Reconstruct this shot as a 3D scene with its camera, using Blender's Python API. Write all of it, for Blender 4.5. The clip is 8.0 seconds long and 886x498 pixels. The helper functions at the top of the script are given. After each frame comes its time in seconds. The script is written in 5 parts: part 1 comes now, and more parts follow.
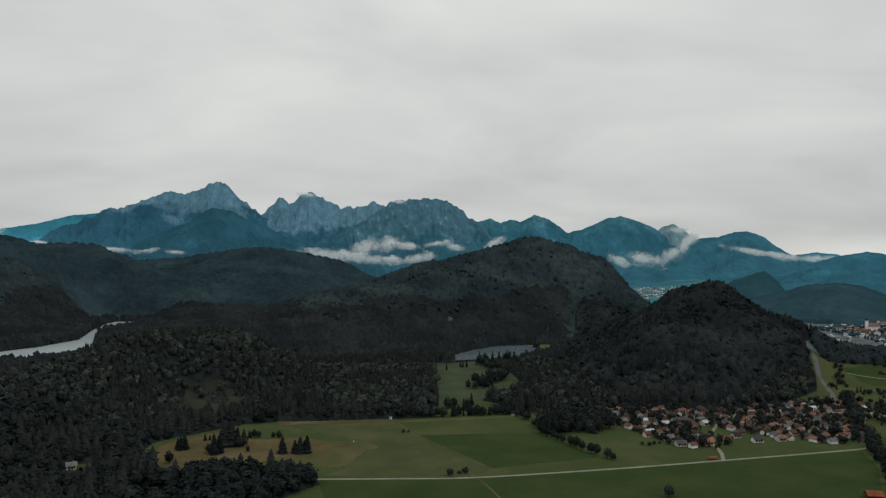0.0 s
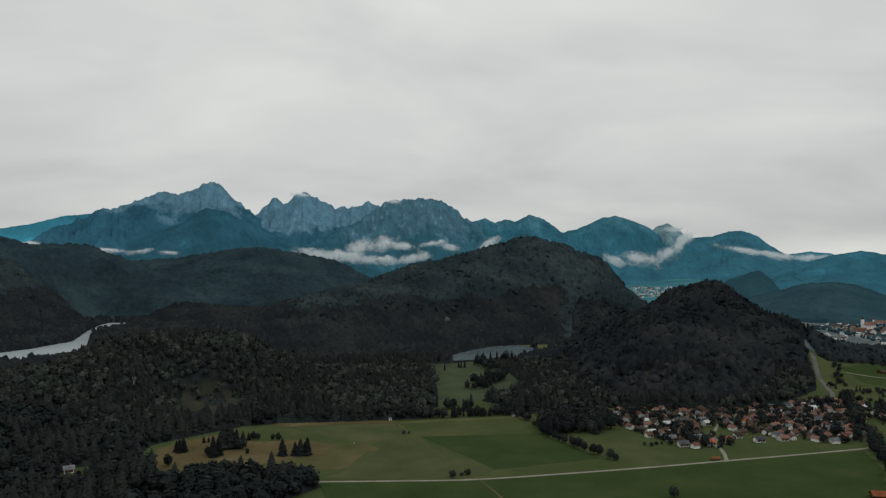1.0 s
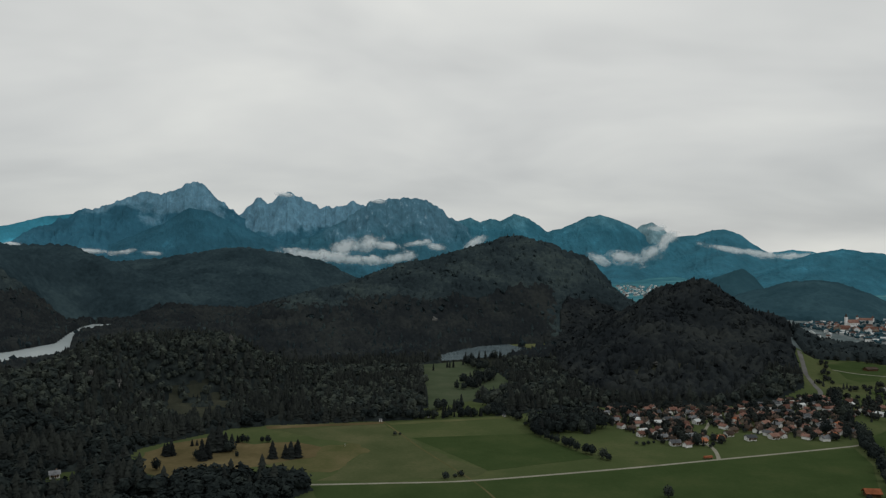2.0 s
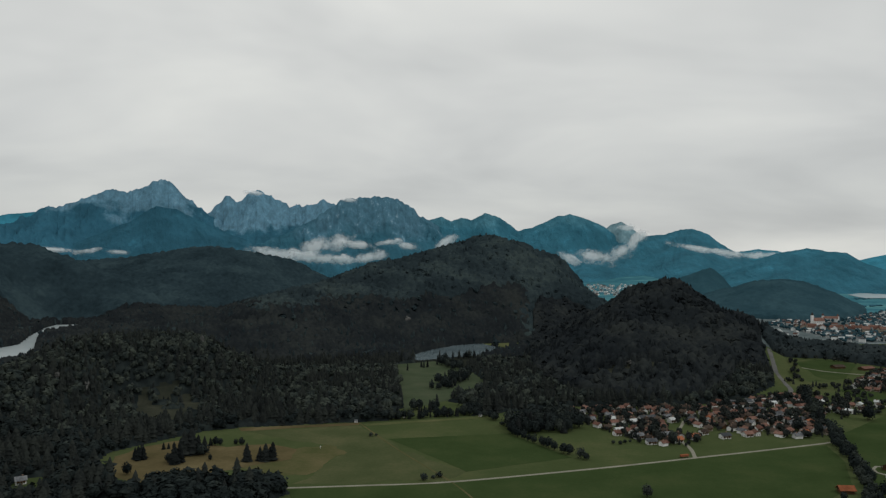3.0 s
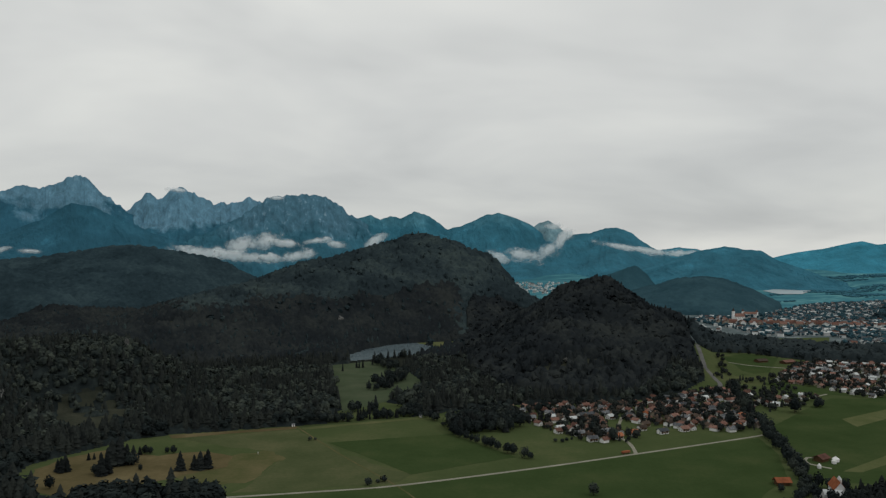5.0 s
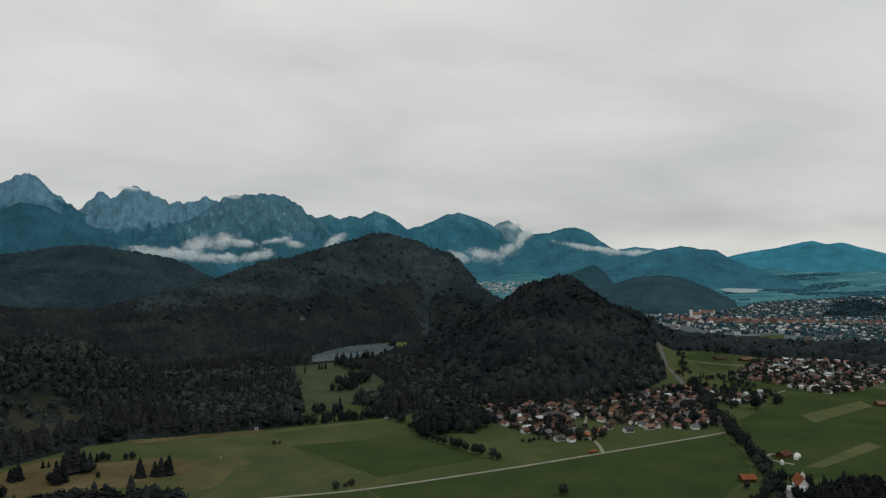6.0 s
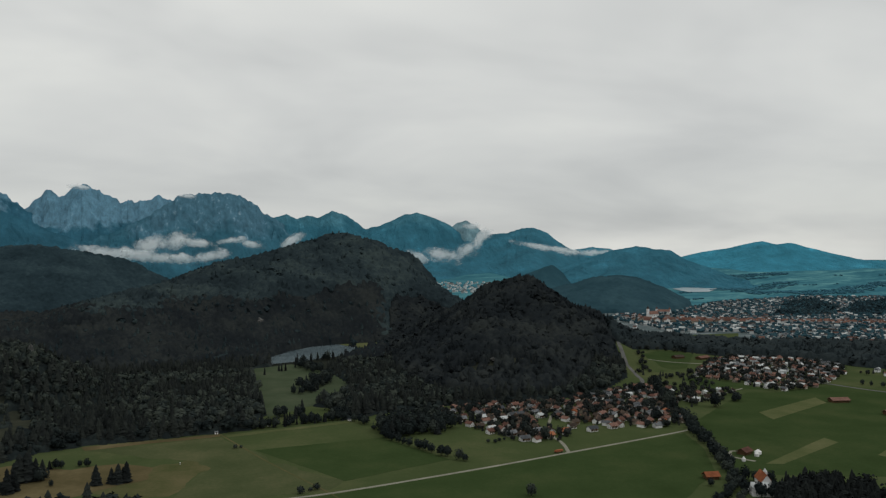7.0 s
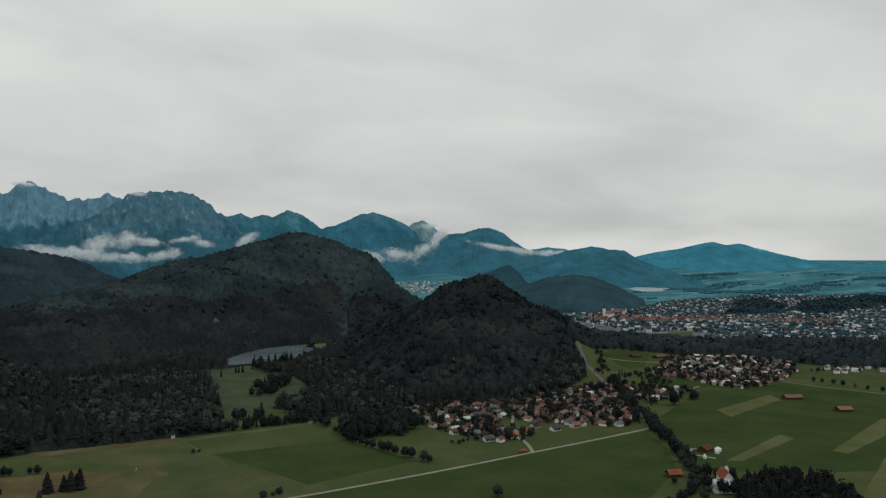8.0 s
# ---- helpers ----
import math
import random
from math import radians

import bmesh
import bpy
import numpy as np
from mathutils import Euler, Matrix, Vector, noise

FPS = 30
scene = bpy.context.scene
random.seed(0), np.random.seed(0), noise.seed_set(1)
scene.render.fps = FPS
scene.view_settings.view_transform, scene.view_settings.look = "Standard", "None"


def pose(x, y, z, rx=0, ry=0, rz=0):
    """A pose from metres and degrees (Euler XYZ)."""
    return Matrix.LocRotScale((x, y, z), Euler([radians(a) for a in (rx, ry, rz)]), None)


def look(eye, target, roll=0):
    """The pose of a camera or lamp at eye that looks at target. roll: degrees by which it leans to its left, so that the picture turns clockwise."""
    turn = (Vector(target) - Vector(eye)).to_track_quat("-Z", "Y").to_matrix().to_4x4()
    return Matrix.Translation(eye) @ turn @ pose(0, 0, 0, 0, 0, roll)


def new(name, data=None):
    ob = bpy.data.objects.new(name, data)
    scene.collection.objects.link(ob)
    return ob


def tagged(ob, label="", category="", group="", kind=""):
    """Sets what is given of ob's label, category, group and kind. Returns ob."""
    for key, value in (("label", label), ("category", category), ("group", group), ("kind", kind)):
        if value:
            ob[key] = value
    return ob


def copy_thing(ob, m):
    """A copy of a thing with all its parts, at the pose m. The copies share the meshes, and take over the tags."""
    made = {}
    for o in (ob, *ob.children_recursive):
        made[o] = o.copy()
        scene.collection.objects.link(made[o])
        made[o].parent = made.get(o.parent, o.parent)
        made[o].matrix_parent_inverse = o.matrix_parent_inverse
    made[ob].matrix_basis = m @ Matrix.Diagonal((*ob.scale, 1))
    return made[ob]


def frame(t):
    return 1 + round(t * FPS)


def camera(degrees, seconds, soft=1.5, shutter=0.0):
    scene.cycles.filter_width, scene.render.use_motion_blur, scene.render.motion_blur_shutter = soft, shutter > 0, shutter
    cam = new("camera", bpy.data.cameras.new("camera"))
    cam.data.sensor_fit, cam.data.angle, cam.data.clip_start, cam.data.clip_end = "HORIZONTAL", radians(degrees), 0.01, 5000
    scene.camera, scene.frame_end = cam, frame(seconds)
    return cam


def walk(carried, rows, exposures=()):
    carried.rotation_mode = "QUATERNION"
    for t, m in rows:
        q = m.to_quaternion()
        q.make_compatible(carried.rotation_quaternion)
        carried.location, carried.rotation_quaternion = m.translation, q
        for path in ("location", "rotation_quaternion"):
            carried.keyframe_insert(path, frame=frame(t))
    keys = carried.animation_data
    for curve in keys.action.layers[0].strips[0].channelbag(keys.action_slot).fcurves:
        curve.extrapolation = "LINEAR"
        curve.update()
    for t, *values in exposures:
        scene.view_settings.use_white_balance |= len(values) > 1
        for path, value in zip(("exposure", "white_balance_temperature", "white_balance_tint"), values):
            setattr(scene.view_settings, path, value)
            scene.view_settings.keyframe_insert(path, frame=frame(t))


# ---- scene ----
cam = camera(60.42, 8.0, soft=1.3)
PATH = [
    (0, (-0.00, -0.00, 180.00), (-0.00, 999.94, 190.70), 0.39),
    (0.5, (-3.36, 2.73, 179.99), (-1.13, 1002.67, 190.78), 0.31),
    (1, (-6.70, 5.50, 179.99), (1.60, 1005.40, 190.67), 0.26),
    (1.5, (-10.02, 8.31, 180.03), (5.87, 1008.13, 190.52), 0.12),
    (3, (-19.91, 17.30, 180.44), (48.66, 1014.90, 189.26), 0.09),
    (3.5, (-23.21, 20.63, 180.50), (67.14, 1016.50, 188.83), 0.03),
    (4, (-26.49, 24.06, 180.53), (87.38, 1017.53, 188.31), 0.01),
    (4.5, (-29.72, 27.59, 180.54), (108.53, 1017.96, 187.78), -0.00),
    (6, (-39.08, 39.26, 180.61), (177.69, 1015.46, 187.14), -0.11),
    (6.5, (-42.21, 43.30, 180.54), (201.08, 1013.23, 187.02), -0.13),
    (7, (-45.33, 47.34, 180.43), (226.29, 1009.73, 186.98), -0.12),
    (7.5, (-48.47, 51.39, 180.25), (251.14, 1005.43, 186.73), -0.07),
    (8, (-51.61, 55.43, 180.03), (276.05, 1000.21, 186.51), -0.02),
]
walk(cam, [(t, look(eye, target, roll)) for t, eye, target, roll in PATH])

# ---- world, sun ----
SUN_ELEVATION, SUN_AZIMUTH = radians(48), radians(118)
world = bpy.data.worlds.new("overcast_sky")
world.use_nodes = True
scene.world = world


def nodes_of(tree):
    tree.nodes.clear()

    def add(kind, **values):
        node = tree.nodes.new(kind)
        for key, value in values.items():
            if key == "operation":
                node.operation = value
            elif key == "data_type":
                node.data_type = value
            elif key == "blend_type":
                node.blend_type = value
            elif key == "sky_type":
                node.sky_type = value
            elif key == "sun_disc":
                node.sun_disc = value
            elif key == "interpolation_type":
                node.interpolation_type = value
            else:
                node.inputs[key[2:].replace("_", " ")].default_value = value
        return node

    return add, tree.links.new


def ramp_node(add, stops):
    node = add("ShaderNodeValToRGB")
    while len(node.color_ramp.elements) < len(stops):
        node.color_ramp.elements.new(0.5)
    for element, (place, colour) in zip(node.color_ramp.elements, stops):
        element.position, element.color = place, (*colour, 1)
    return node


def build_world():
    add, link = nodes_of(world.node_tree)
    coord = add("ShaderNodeTexCoord")
    split = add("ShaderNodeSeparateXYZ")
    link(coord.outputs["Generated"], split.inputs[0])
    # a flat cloud deck: the direction meets a plane overhead
    lift = add("ShaderNodeMath", operation="MAXIMUM")
    link(split.outputs["Z"], lift.inputs[0])
    lift.inputs[1].default_value = 0.0
    raised = add("ShaderNodeMath", operation="ADD")
    link(lift.outputs[0], raised.inputs[0])
    raised.inputs[1].default_value = 0.26
    deck_x = add("ShaderNodeMath", operation="DIVIDE")
    deck_y = add("ShaderNodeMath", operation="DIVIDE")
    link(split.outputs["X"], deck_x.inputs[0]), link(raised.outputs[0], deck_x.inputs[1])
    link(split.outputs["Y"], deck_y.inputs[0]), link(raised.outputs[0], deck_y.inputs[1])
    deck = add("ShaderNodeCombineXYZ")
    link(deck_x.outputs[0], deck.inputs[0]), link(deck_y.outputs[0], deck.inputs[1])
    turned = add("ShaderNodeMapping")
    link(deck.outputs[0], turned.inputs["Vector"])
    turned.inputs["Rotation"].default_value = (0, 0, radians(12))
    turned.inputs["Scale"].default_value = (0.8, 1.0, 1)
    broad = add("ShaderNodeTexNoise", i_Scale=1.25, i_Detail=4.0, i_Roughness=0.5, i_Distortion=0.3)
    link(turned.outputs[0], broad.inputs["Vector"])
    tone = ramp_node(add, [(0.32, (0.6, 0.613, 0.604)), (0.5, (0.715, 0.726, 0.706)), (0.66, (0.81, 0.818, 0.782))])
    link(broad.outputs["Fac"], tone.inputs["Fac"])
    # the deck is thicker and duller low down, with a clear strip on the horizon
    low = ramp_node(add, [(0.0, (0.97, 0.97, 0.955)), (0.012, (0.93, 0.928, 0.918)), (0.034, (0.8, 0.808, 0.816)), (0.075, (0.8, 0.81, 0.82)), (0.15, (0.885, 0.89, 0.898)), (0.32, (1, 1, 1)), (0.6, (1.08, 1.08, 1.08)), (0.9, (1.16, 1.16, 1.16))])
    link(lift.outputs[0], low.inputs["Fac"])
    both = add("ShaderNodeMix", data_type="RGBA", blend_type="MULTIPLY")
    both.inputs["Factor"].default_value = 1
    link(tone.outputs["Color"], both.inputs["A"]), link(low.outputs["Color"], both.inputs["B"])
    clouds = add("ShaderNodeBackground", i_Strength=1.0)
    link(both.outputs["Result"], clouds.inputs["Color"])
    sky = add("ShaderNodeTexSky", sky_type="NISHITA", sun_disc=False)
    sky.sun_elevation, sky.sun_rotation = SUN_ELEVATION, SUN_AZIMUTH
    glow = add("ShaderNodeBackground", i_Strength=0.05)
    link(sky.outputs["Color"], glow.inputs["Color"])
    mixed = add("ShaderNodeMixShader", i_Fac=0.93)
    link(glow.outputs[0], mixed.inputs[1]), link(clouds.outputs[0], mixed.inputs[2])
    out = add("ShaderNodeOutputWorld")
    link(mixed.outputs[0], out.inputs["Surface"])


build_world()
sun = new("sun", bpy.data.lights.new("sun", "SUN"))
sun.data.energy, sun.data.angle, sun.data.color = 0.5, radians(25), (1.0, 0.985, 0.96)
sun_way = Vector((math.sin(SUN_AZIMUTH) * math.cos(SUN_ELEVATION), math.cos(SUN_AZIMUTH) * math.cos(SUN_ELEVATION), math.sin(SUN_ELEVATION)))
sun.matrix_world = look(sun_way * 900, (0, 0, 0))
scene.view_settings.exposure = 0.0


# ---- materials ----
def surface(name, colours, scale=0.05, fine=0.6, rough=0.9, bump=0.0, island=0.0, random=0.0, spread=0.35, stretch=(1, 1, 1), detail=5.0, metal=0.0, spec=0.0):
    """A rough surface: colours mixed by a broad and a fine noise of real size, varied from piece to piece."""
    m = bpy.data.materials.new(name)
    m.use_nodes = True
    add, link = nodes_of(m.node_tree)
    coord = add("ShaderNodeTexCoord")
    mapped = add("ShaderNodeMapping")
    mapped.inputs["Scale"].default_value = stretch
    link(coord.outputs["Object"], mapped.inputs["Vector"])
    broad = add("ShaderNodeTexNoise", i_Scale=scale, i_Detail=detail, i_Roughness=0.6)
    small = add("ShaderNodeTexNoise", i_Scale=fine, i_Detail=4.0, i_Roughness=0.65)
    link(mapped.outputs[0], broad.inputs["Vector"]), link(mapped.outputs[0], small.inputs["Vector"])
    total = add("ShaderNodeMath", operation="MULTIPLY_ADD")
    link(small.outputs["Fac"], total.inputs[0])
    total.inputs[1].default_value = spread
    link(broad.outputs["Fac"], total.inputs[2])
    value = add("ShaderNodeMath", operation="SUBTRACT")
    link(total.outputs[0], value.inputs[0])
    value.inputs[1].default_value = spread / 2
    last = value.outputs[0]
    for amount, kind, socket in ((island, "ShaderNodeNewGeometry", "Random Per Island"), (random, "ShaderNodeObjectInfo", "Random")):
        if amount:
            source = add(kind)
            shift = add("ShaderNodeMath", operation="MULTIPLY_ADD")
            link(source.outputs[socket], shift.inputs[0])
            shift.inputs[1].default_value = amount
            shift.inputs[2].default_value = -amount / 2
            summed = add("ShaderNodeMath", operation="ADD")
            link(last, summed.inputs[0]), link(shift.outputs[0], summed.inputs[1])
            last = summed.outputs[0]
    steps = [0.5] if len(colours) == 1 else [0.28 + 0.44 * n / (len(colours) - 1) for n in range(len(colours))]
    tone = ramp_node(add, list(zip(steps, colours)) if len(colours) > 1 else [(0.0, colours[0]), (1.0, colours[0])])
    link(last, tone.inputs["Fac"])
    shader = add("ShaderNodeBsdfPrincipled", i_Roughness=rough, i_Metallic=metal)
    shader.inputs["Specular IOR Level"].default_value = spec
    link(tone.outputs["Color"], shader.inputs["Base Color"])
    if bump:
        relief = add("ShaderNodeBump", i_Strength=0.6, i_Distance=bump)
        link(total.outputs[0], relief.inputs["Height"])
        link(relief.outputs[0], shader.inputs["Normal"])
    out = add("ShaderNodeOutputMaterial")
    link(shader.outputs[0], out.inputs["Surface"])
    return m


GRASS = surface("meadow_grass", [(0.0413, 0.0575, 0.0230), (0.0529, 0.0690, 0.0290), (0.0784, 0.0857, 0.0399)], 0.012, 0.25, bump=0.15, spread=0.35)
GRASS_DARK = surface("lush_grass", [(0.0267, 0.0432, 0.0154), (0.0345, 0.0529, 0.0198), (0.0483, 0.0625, 0.0252)], 0.015, 0.3, bump=0.15, spread=0.35)
GRASS_OLIVE = surface("olive_meadow_grass", [(0.0450, 0.0580, 0.0255), (0.0600, 0.0705, 0.0330), (0.0870, 0.0885, 0.0450)], 0.016, 0.28, bump=0.15, spread=0.4)
GRASS_DRY = surface("dry_grass", [(0.0491, 0.0597, 0.0231), (0.0766, 0.0756, 0.0351), (0.1080, 0.0935, 0.0483)], 0.02, 0.3, bump=0.15)
SCRUBLAND = surface("rough_clearing", [(0.0220, 0.0255, 0.0195), (0.0330, 0.0360, 0.0265), (0.0500, 0.0520, 0.0380)], 0.04, 0.3, bump=0.4)
GRASS_PALE = surface("thin_pale_grass", [(0.0405, 0.0557, 0.0313), (0.0502, 0.0656, 0.0386), (0.0654, 0.0776, 0.0483)], 0.02, 0.3, bump=0.15)
HAY = surface("mown_hay", [(0.0584, 0.0720, 0.0292), (0.0796, 0.0896, 0.0399), (0.1018, 0.1043, 0.0506)], 0.03, 0.4, bump=0.1)
SOIL = surface("bare_soil", [(0.066, 0.057, 0.028), (0.09, 0.074, 0.038), (0.13, 0.107, 0.058)], 0.02, 0.2, bump=0.2)
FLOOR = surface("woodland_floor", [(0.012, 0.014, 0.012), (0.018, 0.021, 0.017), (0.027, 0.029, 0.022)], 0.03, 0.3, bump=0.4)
# Teal distance haze is painted into the plain's field colours.
PLAIN = surface("hazed_far_plain", [(0.0280, 0.1030, 0.1354), (0.0381, 0.1280, 0.1622), (0.0605, 0.1753, 0.2024), (0.1064, 0.2505, 0.2649)], 0.008, 0.03, spread=0.8, stretch=(0.5, 1.3, 1))
ROAD = surface("pale_gravel", [(0.1500, 0.1480, 0.1180), (0.2000, 0.1950, 0.1580), (0.2450, 0.2380, 0.1950)], 0.05, 0.8)
ASPHALT = surface("worn_asphalt", [(0.075, 0.075, 0.0737), (0.105, 0.105, 0.1018), (0.135, 0.1327, 0.1277)], 0.05, 0.8)
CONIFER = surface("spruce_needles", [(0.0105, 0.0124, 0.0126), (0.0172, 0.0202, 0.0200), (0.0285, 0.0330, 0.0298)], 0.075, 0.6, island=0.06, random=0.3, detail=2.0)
LEAVES = surface("broad_leaves", [(0.0132, 0.0175, 0.0181), (0.0240, 0.0310, 0.0299), (0.0526, 0.0620, 0.0513)], 0.07, 0.5, island=0.06, random=0.35, detail=2.0)
# The knoll's dark wood; on the middle hill's lower slopes it paints shade.
KNOLL_WOOD = surface("dark_wood_and_belt_shade", [(0.0111, 0.0141, 0.0164), (0.0158, 0.0193, 0.0213), (0.0280, 0.0322, 0.0313)], 0.013, 0.13, island=0.08, bump=2.0, spread=0.7)
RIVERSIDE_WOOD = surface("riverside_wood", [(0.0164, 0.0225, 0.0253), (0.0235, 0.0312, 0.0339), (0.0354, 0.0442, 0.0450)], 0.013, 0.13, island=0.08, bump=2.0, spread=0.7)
# Paler and bluer than the near woods: light haze put into the colour.
HILL_WOOD = surface("hazed_hillside_wood", [(0.0129, 0.0194, 0.0229), (0.0227, 0.0336, 0.0380), (0.0418, 0.0577, 0.0572)], 0.009, 0.11, island=0.06, bump=2.0, spread=0.6)
# Three distant woods with blue distance haze put into their colours.
HAZED_FAR_WOOD = surface("hazed_distant_wood", [(0.0127, 0.0228, 0.0281), (0.0207, 0.0359, 0.0435), (0.0330, 0.0541, 0.0614)], 0.007, 0.07, island=0.04, bump=2.5, spread=0.7)
HAZE_BLUE_WOOD = surface("haze_blued_distant_wood", [(0.0180, 0.0505, 0.0659), (0.0246, 0.0639, 0.0821), (0.0344, 0.0824, 0.1015)], 0.006, 0.1, island=0.04, bump=1.5)
HAZE_SLATE_WOOD = surface("haze_slated_distant_wood", [(0.0188, 0.0461, 0.0595), (0.0273, 0.0604, 0.0755), (0.0392, 0.0813, 0.0972)], 0.008, 0.1, island=0.04, bump=1.5)
# The plain's copses carry the same painted haze.
PLAIN_WOOD = surface("hazed_plain_woodland", [(0.0287, 0.0896, 0.1240), (0.0368, 0.1092, 0.1473), (0.0483, 0.1344, 0.1736)], 0.004, 0.1, island=0.1)
BARK = surface("bark", [(0.03, 0.024, 0.018), (0.05, 0.042, 0.032)], 1.0, 6.0)
PLASTER = surface("white_plaster", [(0.55, 0.55, 0.54), (0.7, 0.7, 0.69), (0.82, 0.82, 0.81)], 0.15, 1.5, random=0.35)
# Greyer than the white plaster, varied from house to house.
TOWN_WALL = surface("grey_town_plaster", [(0.3240, 0.3402, 0.3442), (0.4995, 0.5157, 0.5157), (0.7560, 0.7627, 0.7493)], 0.05, 1.5, island=0.5)
CREAM = surface("cream_plaster", [(0.24, 0.21, 0.17), (0.36, 0.32, 0.26)], 0.15, 1.5, random=0.4)
TIMBER = surface("brown_timber", [(0.06, 0.036, 0.02), (0.1, 0.06, 0.034)], 0.4, 4.0, random=0.3)
TILE_ORANGE = surface("orange_clay_tiles", [(0.15, 0.055, 0.028), (0.23, 0.082, 0.042), (0.3, 0.125, 0.07)], 0.2, 2.0, random=0.35)
TILE_RED = surface("red_clay_tiles", [(0.062, 0.034, 0.028), (0.1, 0.053, 0.042), (0.16, 0.09, 0.072)], 0.2, 2.0, random=0.4)
TILE_OLD = surface("weathered_salmon_tiles", [(0.108, 0.062, 0.0483), (0.162, 0.092, 0.0735), (0.216, 0.13, 0.105)], 0.2, 2.0, random=0.4, island=0.3)
TILE_BROWN = surface("brown_roof_tiles", [(0.03, 0.024, 0.021), (0.045, 0.035, 0.029), (0.07, 0.054, 0.044)], 0.2, 2.0, random=0.4)
TILE_GREY = surface("grey_roof_tiles", [(0.05, 0.055, 0.06), (0.085, 0.09, 0.096), (0.17, 0.178, 0.186)], 0.2, 2.0, random=0.5, island=0.4)
ROOF_PALE = surface("pale_metal_roof", [(0.35, 0.37, 0.37), (0.5, 0.52, 0.52)], 0.1, 1.5, rough=0.5, random=0.3)
GLASS_DARK = surface("window_glass", [(0.02, 0.024, 0.028)], rough=0.12, spec=0.5)
BRICK = surface("chimney_brick", [(0.2, 0.13, 0.1), (0.28, 0.2, 0.16)], 0.5, 4.0)
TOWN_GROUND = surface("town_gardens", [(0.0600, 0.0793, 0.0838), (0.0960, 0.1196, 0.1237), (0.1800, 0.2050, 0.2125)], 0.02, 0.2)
TENT = surface("white_canvas", [(0.6, 0.6, 0.59), (0.7, 0.7, 0.69)], 0.2, 2.0)
STONE = surface("weathered_limestone", [(0.0580, 0.0600, 0.0580), (0.1050, 0.1070, 0.1030), (0.1800, 0.1810, 0.1730)], 0.1, 0.8, island=0.3)
# Sky reflection is put into both water base colours to brighten them.
WATER = surface("sky_pale_lake_water", [(0.36, 0.42, 0.435), (0.44, 0.495, 0.505)], 0.006, 0.05, rough=0.2, spec=0.5, bump=0.3)
WATER_DARK = surface("dark_lake_water", [(0.0700, 0.1000, 0.1150), (0.1500, 0.1950, 0.2120)], 0.012, 0.06, rough=0.15, spec=0.5, bump=0.2)


def hazed_mountain_material(name, wood, rock, snow, tree_line, blend):
    """Wooded slopes below, bare rock with scree runs above; colours come blued by haze."""
    m = bpy.data.materials.new(name)
    m.use_nodes = True
    add, link = nodes_of(m.node_tree)
    coord = add("ShaderNodeTexCoord")
    split = add("ShaderNodeSeparateXYZ")
    link(coord.outputs["Object"], split.inputs[0])
    broad = add("ShaderNodeTexNoise", i_Scale=0.006, i_Detail=7.0, i_Roughness=0.62)
    stretched = add("ShaderNodeMapping")
    stretched.inputs["Scale"].default_value = (1, 0.6, 0.34)
    link(coord.outputs["Object"], stretched.inputs["Vector"])
    streak = add("ShaderNodeTexNoise", i_Scale=0.024, i_Detail=6.0, i_Roughness=0.7)
    link(stretched.outputs[0], streak.inputs["Vector"])
    link(coord.outputs["Object"], broad.inputs["Vector"])
    height = add("ShaderNodeMath", operation="SUBTRACT")
    link(split.outputs["Z"], height.inputs[0])
    height.inputs[1].default_value = tree_line
    wavy = add("ShaderNodeMath", operation="MULTIPLY_ADD")
    link(broad.outputs["Fac"], wavy.inputs[0])
    wavy.inputs[1].default_value = 420
    link(height.outputs[0], wavy.inputs[2])
    mask = add("ShaderNodeMapRange")
    link(wavy.outputs[0], mask.inputs["Value"])
    mask.inputs["From Min"].default_value, mask.inputs["From Max"].default_value = 210 - blend, 210 + blend
    blotch = add("ShaderNodeMath", operation="MULTIPLY_ADD")
    link(streak.outputs["Fac"], blotch.inputs[0])
    blotch.inputs[1].default_value = 0.55
    link(broad.outputs["Fac"], blotch.inputs[2])
    wood_tone = ramp_node(add, [(0.6, tuple(c * 0.78 for c in wood)), (0.78, wood), (0.92, tuple(c * 1.2 for c in wood)), (0.99, tuple(c * 1.7 for c in wood))])
    link(blotch.outputs[0], wood_tone.inputs["Fac"])
    fine = add("ShaderNodeTexNoise", i_Scale=0.075, i_Detail=5.0, i_Roughness=0.7)
    link(stretched.outputs[0], fine.inputs["Vector"])
    seam = add("ShaderNodeMath", operation="MULTIPLY_ADD")
    link(fine.outputs["Fac"], seam.inputs[0])
    seam.inputs[1].default_value = 0.36
    link(streak.outputs["Fac"], seam.inputs[2])
    rock_tone = ramp_node(add, [(0.5, tuple(c * 0.68 for c in rock)), (0.66, tuple(c * 0.95 for c in rock)), (0.78, tuple(c * 1.15 for c in rock)), (0.92, snow)])
    link(seam.outputs[0], rock_tone.inputs["Fac"])
    mix = add("ShaderNodeMix", data_type="RGBA")
    link(mask.outputs[0], mix.inputs["Factor"])
    link(wood_tone.outputs[0], mix.inputs["A"]), link(rock_tone.outputs[0], mix.inputs["B"])
    shader = add("ShaderNodeBsdfPrincipled", i_Roughness=1.0)
    shader.inputs["Specular IOR Level"].default_value = 0.05
    link(mix.outputs["Result"], shader.inputs["Base Color"])
    relief = add("ShaderNodeBump", i_Strength=1.0, i_Distance=16.0)
    link(seam.outputs[0], relief.inputs["Height"])
    link(relief.outputs[0], shader.inputs["Normal"])
    out = add("ShaderNodeOutputMaterial")
    link(shader.outputs[0], out.inputs["Surface"])
    return m


